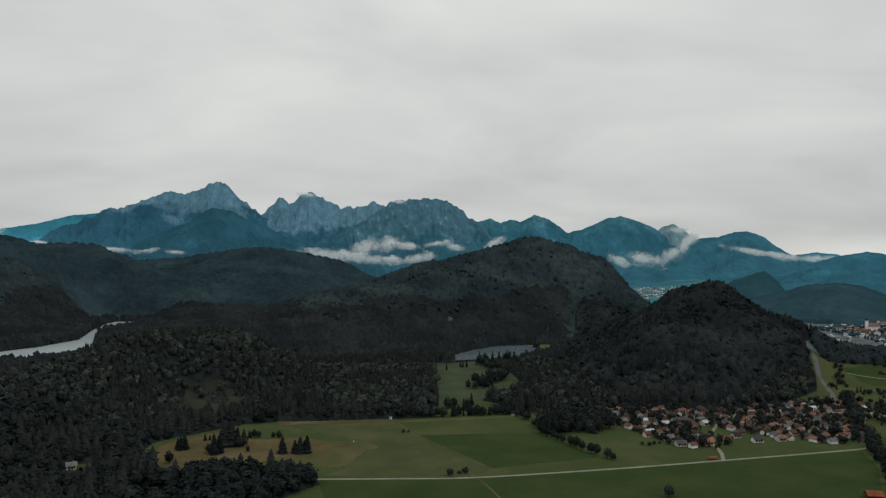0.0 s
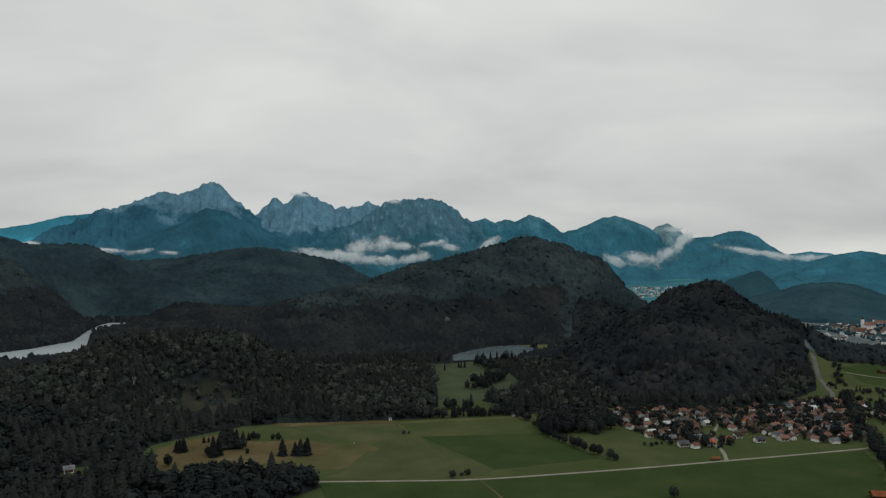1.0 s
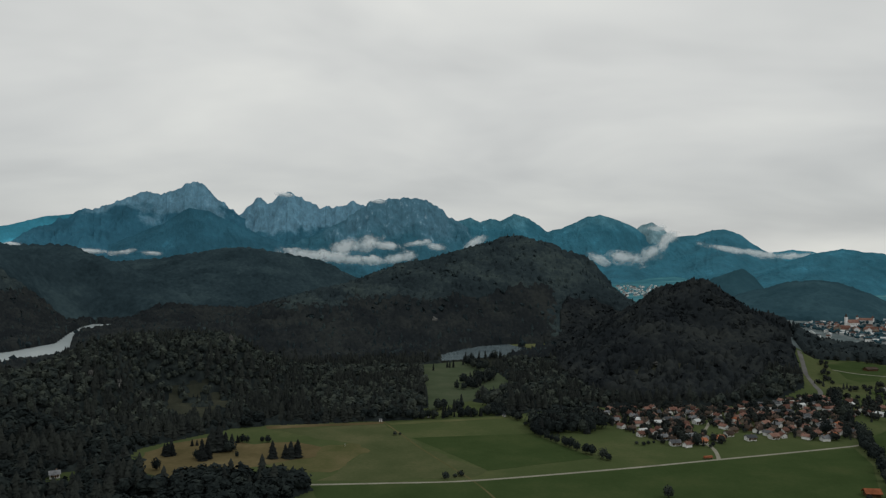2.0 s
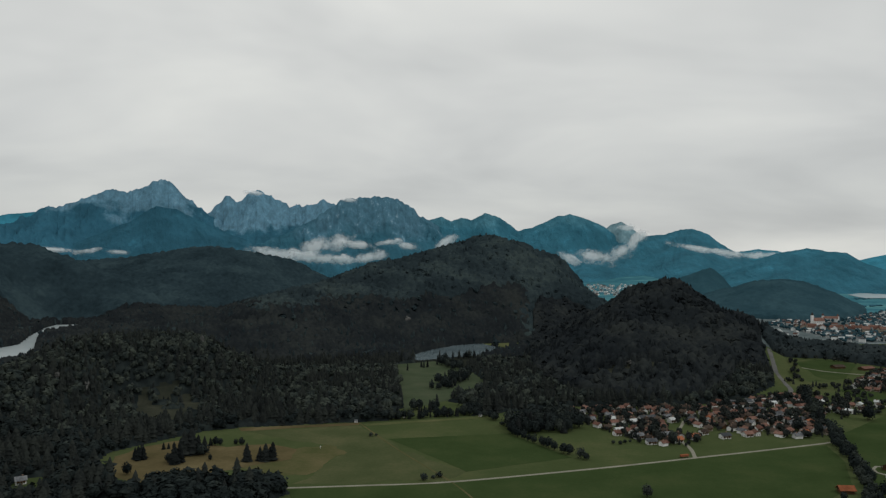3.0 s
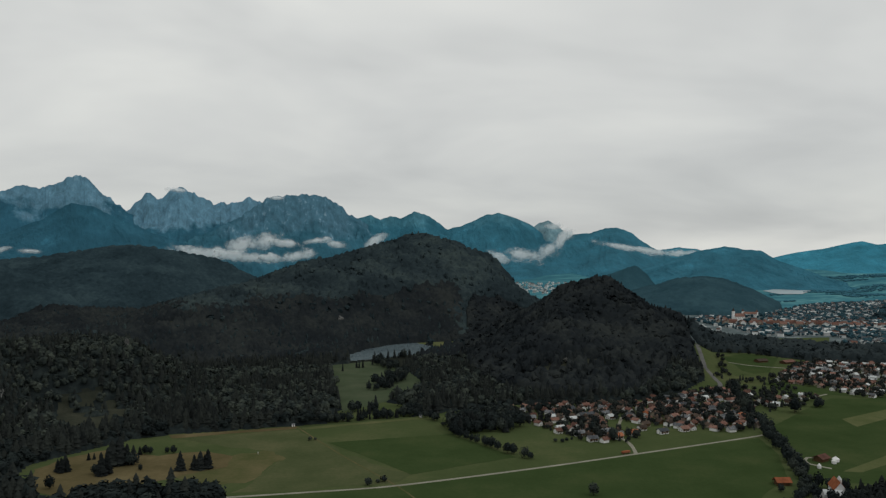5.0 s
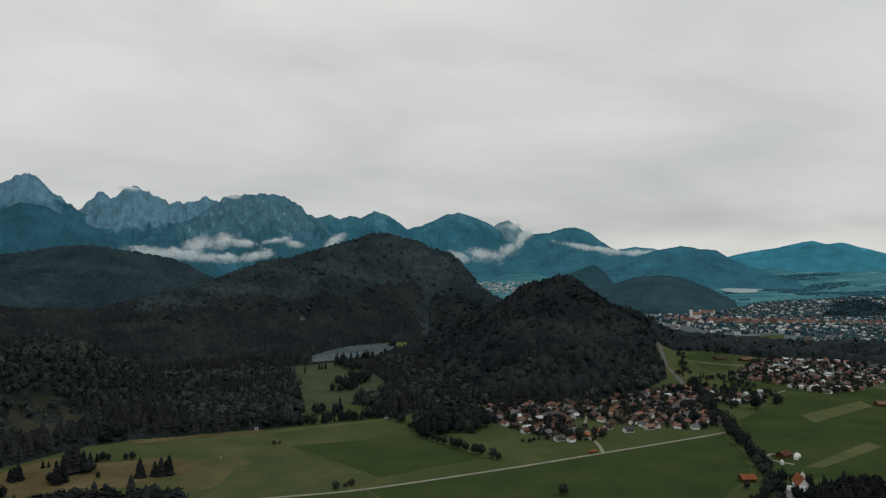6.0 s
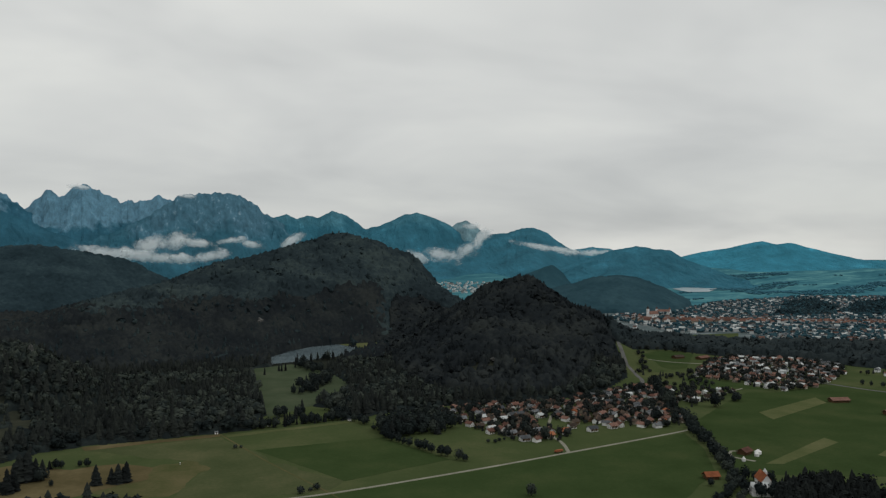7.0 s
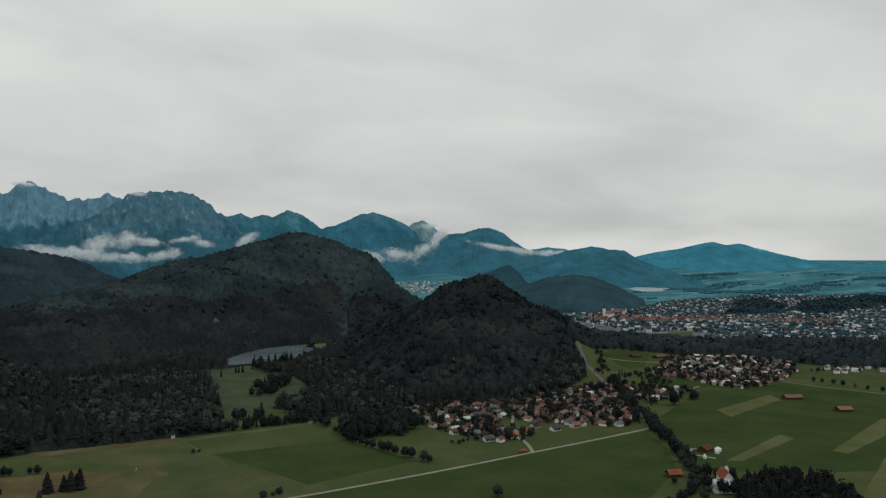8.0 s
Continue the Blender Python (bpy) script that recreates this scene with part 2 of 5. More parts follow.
# Aerial haze is put into these wood and rock colours as blue.
PEAK_ROCK = hazed_mountain_material("limestone_peak", (0.0305, 0.1123, 0.1671), (0.0992, 0.2117, 0.2884), (0.2099, 0.3456, 0.4355), 425, 22)
MASSIF_ROCK = hazed_mountain_material("limestone_massif", (0.0324, 0.1188, 0.1742), (0.1068, 0.2268, 0.3084), (0.2480, 0.3888, 0.4826), 330, 22)
RIB_ROCK = hazed_mountain_material("ribbed_limestone", (0.0324, 0.1140, 0.1605), (0.0666, 0.1560, 0.2140), (0.3240, 0.4500, 0.5243), 330, 50)
SHOULDER = hazed_mountain_material("dark_wooded_shoulder", (0.0270, 0.1000, 0.1455), (0.0810, 0.1700, 0.2247), (0.1800, 0.2900, 0.3531), 520, 40)
WOOD_MASSIF = hazed_mountain_material("wooded_massif", (0.0312, 0.1280, 0.1802), (0.0787, 0.2100, 0.2650), (0.1968, 0.3400, 0.4028), 430, 70)
PALE_MASSIF = hazed_mountain_material("pale_summit", (0.05, 0.15, 0.19), (0.16, 0.27, 0.31), (0.34, 0.43, 0.46), 250, 60)
HAZE_MASSIF = hazed_mountain_material("haze_blue_far_range", (0.0370, 0.1940, 0.2730), (0.0518, 0.2231, 0.2987), (0.0740, 0.2134, 0.2678), 600, 60)


def cloud_material():
    """White vapour, dense in the middle and ragged at the rim."""
    m = bpy.data.materials.new("cloud_vapour")
    m.use_nodes = True
    add, link = nodes_of(m.node_tree)
    coord = add("ShaderNodeTexCoord")
    upright = add("ShaderNodeVectorMath", operation="MULTIPLY")
    link(coord.outputs["Object"], upright.inputs[0])
    upright.inputs[1].default_value = (1, 0, 1)
    centre = add("ShaderNodeVectorMath", operation="LENGTH")
    link(upright.outputs[0], centre.inputs[0])
    geometry = add("ShaderNodeNewGeometry")
    ragged = add("ShaderNodeTexNoise", i_Scale=0.013, i_Detail=7.0, i_Roughness=0.62)
    link(geometry.outputs["Position"], ragged.inputs["Vector"])
    fall = add("ShaderNodeMath", operation="MULTIPLY_ADD")
    link(centre.outputs["Value"], fall.inputs[0])
    fall.inputs[1].default_value, fall.inputs[2].default_value = -1.3, 0.05
    dense = add("ShaderNodeMath", operation="MULTIPLY_ADD")
    link(ragged.outputs["Fac"], dense.inputs[0])
    dense.inputs[1].default_value = 2.3
    link(fall.outputs[0], dense.inputs[2])
    alpha = add("ShaderNodeMapRange", interpolation_type="SMOOTHSTEP")
    link(dense.outputs[0], alpha.inputs["Value"])
    alpha.inputs["From Min"].default_value, alpha.inputs["From Max"].default_value = 0.14, 1.08
    alpha.inputs["To Max"].default_value = 0.95
    body = add("ShaderNodeBsdfDiffuse")
    body.inputs["Color"].default_value = (0.86, 0.89, 0.9, 1)
    back = add("ShaderNodeBsdfTranslucent")
    back.inputs["Color"].default_value = (0.86, 0.89, 0.9, 1)
    soft = add("ShaderNodeMixShader", i_Fac=0.45)
    link(body.outputs[0], soft.inputs[1]), link(back.outputs[0], soft.inputs[2])
    clear = add("ShaderNodeBsdfTransparent")
    mix = add("ShaderNodeMixShader")
    link(alpha.outputs[0], mix.inputs["Fac"]), link(clear.outputs[0], mix.inputs[1]), link(soft.outputs[0], mix.inputs[2])
    out = add("ShaderNodeOutputMaterial")
    link(mix.outputs[0], out.inputs["Surface"])
    return m


VAPOUR = cloud_material()


# ---- mesh helpers ----
def mesh_of(name, verts, faces, materials, indices=None, smooth=False):
    me = bpy.data.meshes.new(name)
    verts, faces = np.asarray(verts, np.float32), np.asarray(faces, np.int32)
    n, k = faces.shape
    me.vertices.add(len(verts))
    me.vertices.foreach_set("co", verts.ravel())
    me.loops.add(n * k)
    me.loops.foreach_set("vertex_index", faces.ravel())
    me.polygons.add(n)
    me.polygons.foreach_set("loop_start", np.arange(0, n * k, k, dtype=np.int32))
    for m in materials if isinstance(materials, (list, tuple)) else [materials]:
        me.materials.append(m)
    if indices is not None:
        me.polygons.foreach_set("material_index", np.asarray(indices, np.int32))
    me.polygons.foreach_set("use_smooth", np.full(n, smooth))
    me.update(calc_edges=True)
    return me


def child(name, mesh, parent, label="", at=None):
    ob = new(name, mesh)
    ob.parent = parent
    if at is not None:
        ob.matrix_basis = at
    return tagged(ob, label)


def bm_mesh(name, bm, material):
    me = bpy.data.meshes.new(name)
    bm.to_mesh(me)
    bm.free()
    me.materials.append(material)
    return me


def box_bm(x0, x1, y0, y1, z0, z1, bm=None):
    bm = bm or bmesh.new()
    v = [bm.verts.new((x, y, z)) for x in (x0, x1) for y in (y0, y1) for z in (z0, z1)]
    for f in ((0, 1, 3, 2), (4, 6, 7, 5), (0, 4, 5, 1), (2, 3, 7, 6), (0, 2, 6, 4), (1, 5, 7, 3)):
        bm.faces.new([v[i] for i in f])
    return bm


def lattice(ix, iy, seed):
    h = (ix * 374761393 + iy * 668265263 + seed * 974634777) & 0xFFFFFFFF
    h = ((h ^ (h >> 13)) * 1274126177) & 0xFFFFFFFF
    return ((h ^ (h >> 16)) & 0xFFFF) / 65535.0


def value_noise(x, y, seed=0):
    x, y = np.broadcast_arrays(np.asarray(x, float), np.asarray(y, float))
    ix, iy = np.floor(x).astype(np.int64), np.floor(y).astype(np.int64)
    fx, fy = x - ix, y - iy
    fx, fy = fx * fx * (3 - 2 * fx), fy * fy * (3 - 2 * fy)
    a, b = lattice(ix, iy, seed), lattice(ix + 1, iy, seed)
    c, d = lattice(ix, iy + 1, seed), lattice(ix + 1, iy + 1, seed)
    return (a + (b - a) * fx) * (1 - fy) + (c + (d - c) * fx) * fy


def fbm(x, y, octaves=4, seed=0):
    total, weight = 0.0, 0.0
    for n in range(octaves):
        total = total + value_noise(x * 2**n, y * 2**n, seed + n) * 0.5**n
        weight += 0.5**n
    return total / weight


def inside(x, y, poly):
    x, y = np.asarray(x, float), np.asarray(y, float)
    hit = np.zeros(x.shape, bool)
    for (ax, ay), (bx, by) in zip(poly, poly[1:] + poly[:1]):
        if ay != by:
            hit ^= ((ay > y) != (by > y)) & (x < (bx - ax) * (y - ay) / (by - ay) + ax)
    return hit


# ---- the lie of the land ----
PROFILE = ((0, 0), (2400, 0), (3000, 8), (3500, 24), (4000, 58), (4500, 102), (4900, 143))


def plain_height(x, y):
    return np.interp(np.hypot(x, y), [p[0] for p in PROFILE], [p[1] for p in PROFILE])


def ridge(x, y, crest, power, sharp=1.0):
    """Height over the plain of a hill whose crest runs through (x, y, height, half width); sharp: how steeply it falls past the crest's bends and ends."""
    best = np.zeros(np.shape(x))
    for (ax, ay, az, aw), (bx, by, bz, bw) in zip(crest, crest[1:]):
        dx, dy = bx - ax, by - ay
        size = math.hypot(dx, dy)
        az, bz = az - float(plain_height(ax, ay)), bz - float(plain_height(bx, by))
        raw = ((x - ax) * dx + (y - ay) * dy) / size**2
        s = np.clip(raw, 0, 1)
        across = ((x - ax) * dy - (y - ay) * dx) / size
        off = np.hypot(across, (raw - s) * size * sharp) / (aw + s * (bw - aw))
        best = np.maximum(best, (az + s * (bz - az)) * (1 - np.minimum(off, 1) ** power))
    return best


HILLS = {
    "knoll": (1.3, 3.0, [(212, 1313, 3, 20), (262, 1345, 18, 60), (300, 1362, 36, 110), (359, 1395, 72, 250), (437, 1414, 101, 360), (472, 1424, 115, 360), (512, 1441, 122, 250), (546, 1458, 110, 130), (574, 1475, 86, 120), (628, 1493, 64, 130), (699, 1528, 48, 120), (772, 1560, 10, 80)]),
    "knoll_front": (1.4, 2.0, [(492, 1400, 92, 140), (475, 1200, 48, 130), (450, 1020, 10, 100)]),
    "knoll_spur": (1.4, 1.5, [(430, 1390, 92, 200), (350, 1150, 50, 160), (300, 1010, 10, 120)]),
    "middle": (1.5, 2.2, [(-480, 1330, 30, 170), (-377, 1400, 42, 200), (-329, 1463, 50, 220), (-262, 1578, 70, 260), (-180, 1811, 98, 380), (-115, 1846, 110, 420), (-34, 1900, 146, 450), (23, 1950, 164, 470), (144, 2015, 190, 480), (194, 2071, 208, 480), (243, 2099, 223, 480)]),
    "middle_back": (1.4, 2.0, [(243, 2099, 221, 300), (270, 2088, 214, 320), (296, 2089, 205, 320), (341, 2123, 198, 300), (385, 2105, 180, 220), (430, 2096, 167, 150), (470, 2149, 142, 90), (521, 2291, 112, 60), (584, 2410, 77, 50), (648, 2518, 45, 45), (690, 2590, 10, 40)]),
    "middle_front": (1.4, 2.0, [(375, 2095, 168, 180), (388, 1960, 114, 195), (412, 1800, 66, 195), (440, 1640, 20, 160)]),
    "left_wood": (2.0, 2.5, [(-800, 560, 30, 260), (-560, 700, 42, 200), (-477, 822, 40, 130), (-446, 892, 40, 100), (-428, 986, 56, 80), (-425, 1037, 62, 76), (-399, 1068, 65, 120), (-344, 1103, 65, 150), (-304, 1130, 58, 140), (-278, 1126, 36, 120), (-256, 1142, 22, 130)]),
    "back_left": (1.2, 2.5, [(-1500, 3000, 140, 800), (-1180, 2921, 140, 850), (-1055, 2936, 158, 900), (-931, 2957, 170, 900), (-778, 2959, 193, 900), (-670, 2965, 198, 900), (-556, 2948, 184, 880), (-420, 2920, 160, 350), (-350, 2879, 138, 200), (-281, 2836, 85, 150)]),
    "lake_side": (1.2, 1.5, [(-1700, 1800, 240, 700), (-1351, 2104, 236, 700), (-1283, 2203, 224, 700), (-1231, 2290, 206, 680), (-1129, 2397, 205, 640), (-1074, 2477, 160, 560), (-1049, 2596, 138, 500)]),
    "valley_knob": (1.2, 2.0, [(1120, 3137, 40, 160), (1158, 3122, 68, 180), (1202, 3105, 94, 200), (1261, 3082, 115, 220), (1289, 3071, 123, 200), (1310, 3062, 114, 150), (1329, 3053, 96, 110), (1344, 3047, 68, 100), (1366, 3036, 24, 90)]),
    "castle_hill": (1.3, 2.0, [(1095, 2580, 30, 260), (1165, 2546, 68, 360), (1236, 2512, 90, 430), (1290, 2485, 97, 450), (1335, 2461, 90, 380), (1385, 2434, 66, 230), (1430, 2407, 38, 170), (1475, 2380, 8, 120)]),
    "castle_mound": (1.6, 1.0, [(1030, 1885, 11, 50), (1125, 1890, 16, 60)]),
}


BASINS = ([(-790, 1200, 60), (-735, 1330, 90), (-715, 1500, 90), (-740, 1680, 95), (-790, 1880, 115), (-860, 2040, 90)], [(0, 1340, 50), (80, 1430, 62), (170, 1490, 80), (230, 1545, 70)])


def land(x, y):
    x, y = np.asarray(x, float), np.asarray(y, float)
    base = plain_height(x, y)
    shore = np.clip((np.hypot((x - 1960) / 1.0, (y - 2970) / 1.25) - 260) / 120, 0, 1)
    base = 22 + (base - 22) * shore
    hill = np.zeros(x.shape)
    for power, sharp, crest in HILLS.values():
        hill = np.maximum(hill, ridge(x, y, crest, power, sharp))
    for basin in BASINS:
        off = np.full(x.shape, 1e9)
        for (ax, ay, ar), (bx, by, br) in zip(basin, basin[1:]):
            dx, dy = bx - ax, by - ay
            t = np.clip(((x - ax) * dx + (y - ay) * dy) / (dx * dx + dy * dy), 0, 1)
            off = np.minimum(off, np.hypot(x - ax - t * dx, y - ay - t * dy) - (ar + t * (br - ar)))
        hill = hill * np.clip(off / 150, 0, 1) ** 0.8
    rough = (fbm(x / 170, y / 170, 4, 5) - 0.5) * 0.3 + (fbm(x / 45, y / 45, 3, 9) - 0.5) * 0.1
    return base + hill + rough * np.clip(hill / 40, 0, 1) * np.minimum(hill, 85)


LAKE_WEST = [(-715, 1232), (-679, 1267), (-630, 1342), (-680, 1480), (-732, 1610), (-765, 1700), (-785, 1770), (-765, 1870), (-790, 1970), (-820, 2050), (-880, 2045), (-872, 1960), (-850, 1880), (-830, 1800), (-795, 1690), (-766, 1600), (-784, 1466), (-812, 1394), (-860, 1340), (-960, 1250), (-900, 1150), (-780, 1180)]
LAKE_MID = [(-20, 1345), (-4, 1372), (26, 1412), (59, 1477), (106, 1540), (164, 1570), (186, 1522), (203, 1470), (203, 1436), (172, 1398), (118, 1378), (67, 1342), (20, 1325)]
REEDS = [(158, 1566), (205, 1580), (256, 1582), (256, 1537), (228, 1471), (205, 1462), (188, 1525)]
MEADOW = [(-12, 1285), (20, 1300), (56, 1318), (85, 1255), (108, 1192), (116, 1110), (112, 1039), (87, 990), (48, 956), (-5, 908)]
CLEARING = [(-330, 985), (-285, 1000), (-250, 975), (-238, 900), (-228, 862), (-262, 850), (-300, 870), (-322, 930)]
SCAR = [(-395, 1440), (-330, 1500), (-262, 1535), (-252, 1490), (-320, 1440)]
STUBBLE = [(-270, 720), (-250, 755), (-222, 776), (-204, 764), (-173, 750), (-133, 760), (-105, 735), (-108, 700), (-143, 676), (-180, 660), (-220, 636), (-248, 660)]
WOODS = [(-700, 330), (-190, 430), (-160, 480), (-122, 565), (-97, 604), (-110, 616), (-150, 630), (-185, 628), (-222, 606), (-275, 690), (-278, 735), (-238, 785), (-212, 815), (-175, 831), (-53, 850), (79, 875), (111, 892), (190, 918), (345, 918), (430, 958), (495, 1010), (530, 1090), (616, 1310), (662, 1425), (690, 1440), (760, 1590), (700, 1680), (640, 1850), (640, 2100), (700, 2400), (760, 2700), (740, 3000), (860, 3400), (880, 3600), (-1900, 3600), (-2200, 1200)]
RIVER_WOOD = [(692, 1425), (765, 1600), (857, 1480), (880, 1420), (950, 1335), (1110, 1265), (1270, 1180), (1500, 1040), (1300, 830), (1010, 965), (925, 1015), (905, 1085), (850, 1185), (790, 1200), (745, 1315), (690, 1330)]
SCRUB = [(262, 1075), (290, 1108), (330, 1098), (378, 1084), (384, 1045), (340, 1022), (285, 1034)]
LAKE_FRONT = [(18, 1300), (56, 1318), (100, 1225), (150, 1330), (195, 1420), (60, 1390), (25, 1345)]
HEDGE_GAP = [(-22, 852), (10, 860), (60, 868), (84, 882), (78, 935), (48, 962), (-12, 918)]
HOUSE_YARD = [(-324, 656), (-300, 660), (-276, 595), (-300, 590)]
TOWN = [(960, 1960), (1050, 2060), (1180, 2030), (1290, 2120), (1420, 2230), (1540, 2330), (1680, 2400), (2050, 2460), (2350, 2300), (2400, 1950), (2100, 1500), (1700, 1050), (1480, 1100), (1290, 1205), (1126, 1295), (1000, 1400), (1075, 1420), (1075, 1540), (930, 1560), (955, 1750)]
OLD_TOWN = [(975, 1900), (1120, 1850), (1300, 1760), (1580, 1600), (1540, 1545), (1280, 1670), (1100, 1740), (985, 1800)]
TOWN_WEST = [(860, 1650), (900, 1640), (960, 1960), (1000, 2180), (900, 2200), (840, 1900)]
TOWN_WOOD = [(1447, 1880), (1560, 1990), (1798, 2253), (2005, 2346), (1850, 2060), (1679, 1900), (1560, 1850)]
TOWN_WOOD_EAST = [(1679, 1895), (2022, 2173), (2401, 2250), (2500, 2000), (2176, 1930), (1739, 1790)]
VALLEY_TOWN = [(770, 3120), (1010, 3060), (1190, 3560), (930, 3650)]
GLADE = [(-245, 560), (-232, 592), (-214, 590), (-200, 562)]


def wooded(x, y):
    x, y = np.asarray(x, float), np.asarray(y, float)
    keep = inside(x, y, WOODS)
    keep &= ~(inside(x, y, LAKE_WEST) & (land(x, y) < 1.6))
    for hole in (LAKE_MID, LAKE_FRONT, REEDS, MEADOW, HEDGE_GAP, STUBBLE, GLADE, HOUSE_YARD):
        keep &= ~inside(x, y, hole)
    keep &= ~((inside(x, y, CLEARING) | inside(x, y, SCAR)) & (fbm(x / 13, y / 13, 2, 91) > 0.3))
    keep &= ~(inside(x, y, SCRUB) & (fbm(x / 9, y / 9, 2, 91) > 0.42))
    return keep


def far_wooded(x, y):
    return ridge(x, y, HILLS["valley_knob"][2], 1.2, 2.0) > 2


def castle_wooded(x, y):
    return ridge(x, y, HILLS["castle_hill"][2], 1.3, 2.0) > 1.5


KNOLL, SPUR = ((HILLS[k][2], HILLS[k][0], HILLS[k][1]) for k in ("knoll", "knoll_spur"))


def on_middle(x, y):
    return np.maximum(ridge(x, y, HILLS["middle"][2], 1.5, 2.2), ridge(x, y, HILLS["middle_back"][2], 1.4, 2.0)) > 1


def shade_belt(x, y, inset=0.0):
    """Where the lower slopes are painted darker as shade; the paler wood above begins along a wandering line."""
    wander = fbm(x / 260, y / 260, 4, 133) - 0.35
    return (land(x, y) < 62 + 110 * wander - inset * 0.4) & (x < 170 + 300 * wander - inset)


def build_ground():
    angles = np.radians(np.concatenate([np.arange(-48, 62, 0.4), np.arange(62, 312, 4.0)]))
    rings = np.concatenate([[0.0, 60, 120, 180, 240, 300, 350, 400], np.geomspace(420, 4900, 230)])
    count, n = len(angles), len(rings)
    a, r = np.meshgrid(angles, rings)
    x, y = r * np.sin(a), r * np.cos(a)
    verts = np.stack([x, y, land(x, y)], -1).reshape(-1, 3)
    i, j = np.meshgrid(np.arange(n - 1), np.arange(count), indexing="ij")
    k = (j + 1) % count
    faces = np.stack([i * count + j, i * count + k, (i + 1) * count + k, (i + 1) * count + j], -1).reshape(-1, 4)[:, ::-1]
    mid = verts[faces].mean(1)
    index = np.zeros(len(faces), int)
    far, trees = np.hypot(mid[:, 0], mid[:, 1]), wooded(mid[:, 0], mid[:, 1])
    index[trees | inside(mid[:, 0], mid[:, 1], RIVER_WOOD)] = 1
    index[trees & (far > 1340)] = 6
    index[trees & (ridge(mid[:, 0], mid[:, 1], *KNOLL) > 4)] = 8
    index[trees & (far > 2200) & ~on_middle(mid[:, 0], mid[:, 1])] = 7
    # The lower slopes get the darker wood colour as painted shade.
    belt = trees & (far > 1340) & (far < 2500) & (index == 6) & shade_belt(mid[:, 0], mid[:, 1])
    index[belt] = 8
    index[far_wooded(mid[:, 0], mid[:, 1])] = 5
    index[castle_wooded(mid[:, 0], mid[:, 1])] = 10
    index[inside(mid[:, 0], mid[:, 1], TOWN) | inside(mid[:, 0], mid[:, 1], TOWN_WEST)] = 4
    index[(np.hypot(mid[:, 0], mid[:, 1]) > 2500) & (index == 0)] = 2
    shore = (mid[:, 0] > -60) & (mid[:, 0] < 300) & (mid[:, 1] > 1285) & (mid[:, 1] < 1640)
    index[shore & (index == 0)] = 1
    index[(far > 1560) & (index == 0)] = 4
    for poly in (CLEARING, SCAR, SCRUB):
        index[inside(mid[:, 0], mid[:, 1], poly)] = 9
    index[inside(mid[:, 0], mid[:, 1], LAKE_FRONT)] = 1
    ob = new("ground", mesh_of("ground", verts, faces, [GRASS, FLOOR, PLAIN, GRASS_DRY, TOWN_GROUND, HAZE_BLUE_WOOD, HILL_WOOD, HAZED_FAR_WOOD, KNOLL_WOOD, SCRUBLAND, HAZE_SLATE_WOOD], index, smooth=True))
    tagged(ob, "green valley floor rising into wooded hills and a far hazy plain", "ground", kind="structure")


build_ground()


def uneven(poly, wander, step=7.0):
    """The polygon with its straight edges made to wander a little."""
    out = []
    for (ax, ay), (bx, by) in zip(poly, poly[1:] + poly[:1]):
        size = math.hypot(bx - ax, by - ay)
        count = max(1, int(size / step))
        for n in range(count):
            t = n / count
            x, y = ax + (bx - ax) * t, ay + (by - ay) * t
            off = wander * (float(fbm(x / 22, y / 22, 3, 61)) - 0.5) * 3.2
            out.append((x - (by - ay) / size * off, y + (bx - ax) / size * off))
    return out


def sheet(name, poly, z, material, label, category, wander=1.0):
    bm = bmesh.new()
    bm.faces.new([bm.verts.new((x, y, z)) for x, y in uneven(poly, wander)])
    bmesh.ops.recalc_face_normals(bm, faces=bm.faces[:])
    if bm.faces[:][0].normal.z < 0:
        bmesh.ops.reverse_faces(bm, faces=bm.faces[:])
    bmesh.ops.triangulate(bm, faces=bm.faces[:])
    return tagged(new(name, bm_mesh(name, bm, material)), label, category, kind="structure")


def smooth_line(points, step=12.0):
    pts = [Vector((*p, 0)) for p in points]
    out = []
    for n in range(len(pts) - 1):
        p0, p1, p2, p3 = pts[max(n - 1, 0)], pts[n], pts[n + 1], pts[min(n + 2, len(pts) - 1)]
        steps = max(2, int((p2 - p1).length / step))
        for s in range(steps):
            t = s / steps
            out.append(0.5 * (2 * p1 + (p2 - p0) * t + (2 * p0 - 5 * p1 + 4 * p2 - p3) * t * t + (3 * p1 - p0 - 3 * p2 + p3) * t**3))
    return out + [pts[-1]]


def road(name, points, width, material, label, lift=0.25):
    """A ribbon with a crowned middle and sloping verges, laid on the land."""
    line = smooth_line(points)
    rows = []
    for n, p in enumerate(line):
        along = (line[min(n + 1, len(line) - 1)] - line[max(n - 1, 0)]).normalized()
        side = Vector((along.y, -along.x, 0))
        w = width / 2 * (0.9 + 0.2 * random.random())
        for off, up in ((-w - 0.5, -0.1), (-w, lift), (0, lift + 0.08), (w, lift), (w + 0.5, -0.1)):
            q = p + side * off
            rows.append((q.x, q.y, float(land(q.x, q.y)) + up))
    faces = [(n * 5 + k, n * 5 + k + 1, n * 5 + k + 6, n * 5 + k + 5) for n in range(len(line) - 1) for k in range(4)]
    return tagged(new(name, mesh_of(name, rows, faces, material)), label, "road", kind="structure")


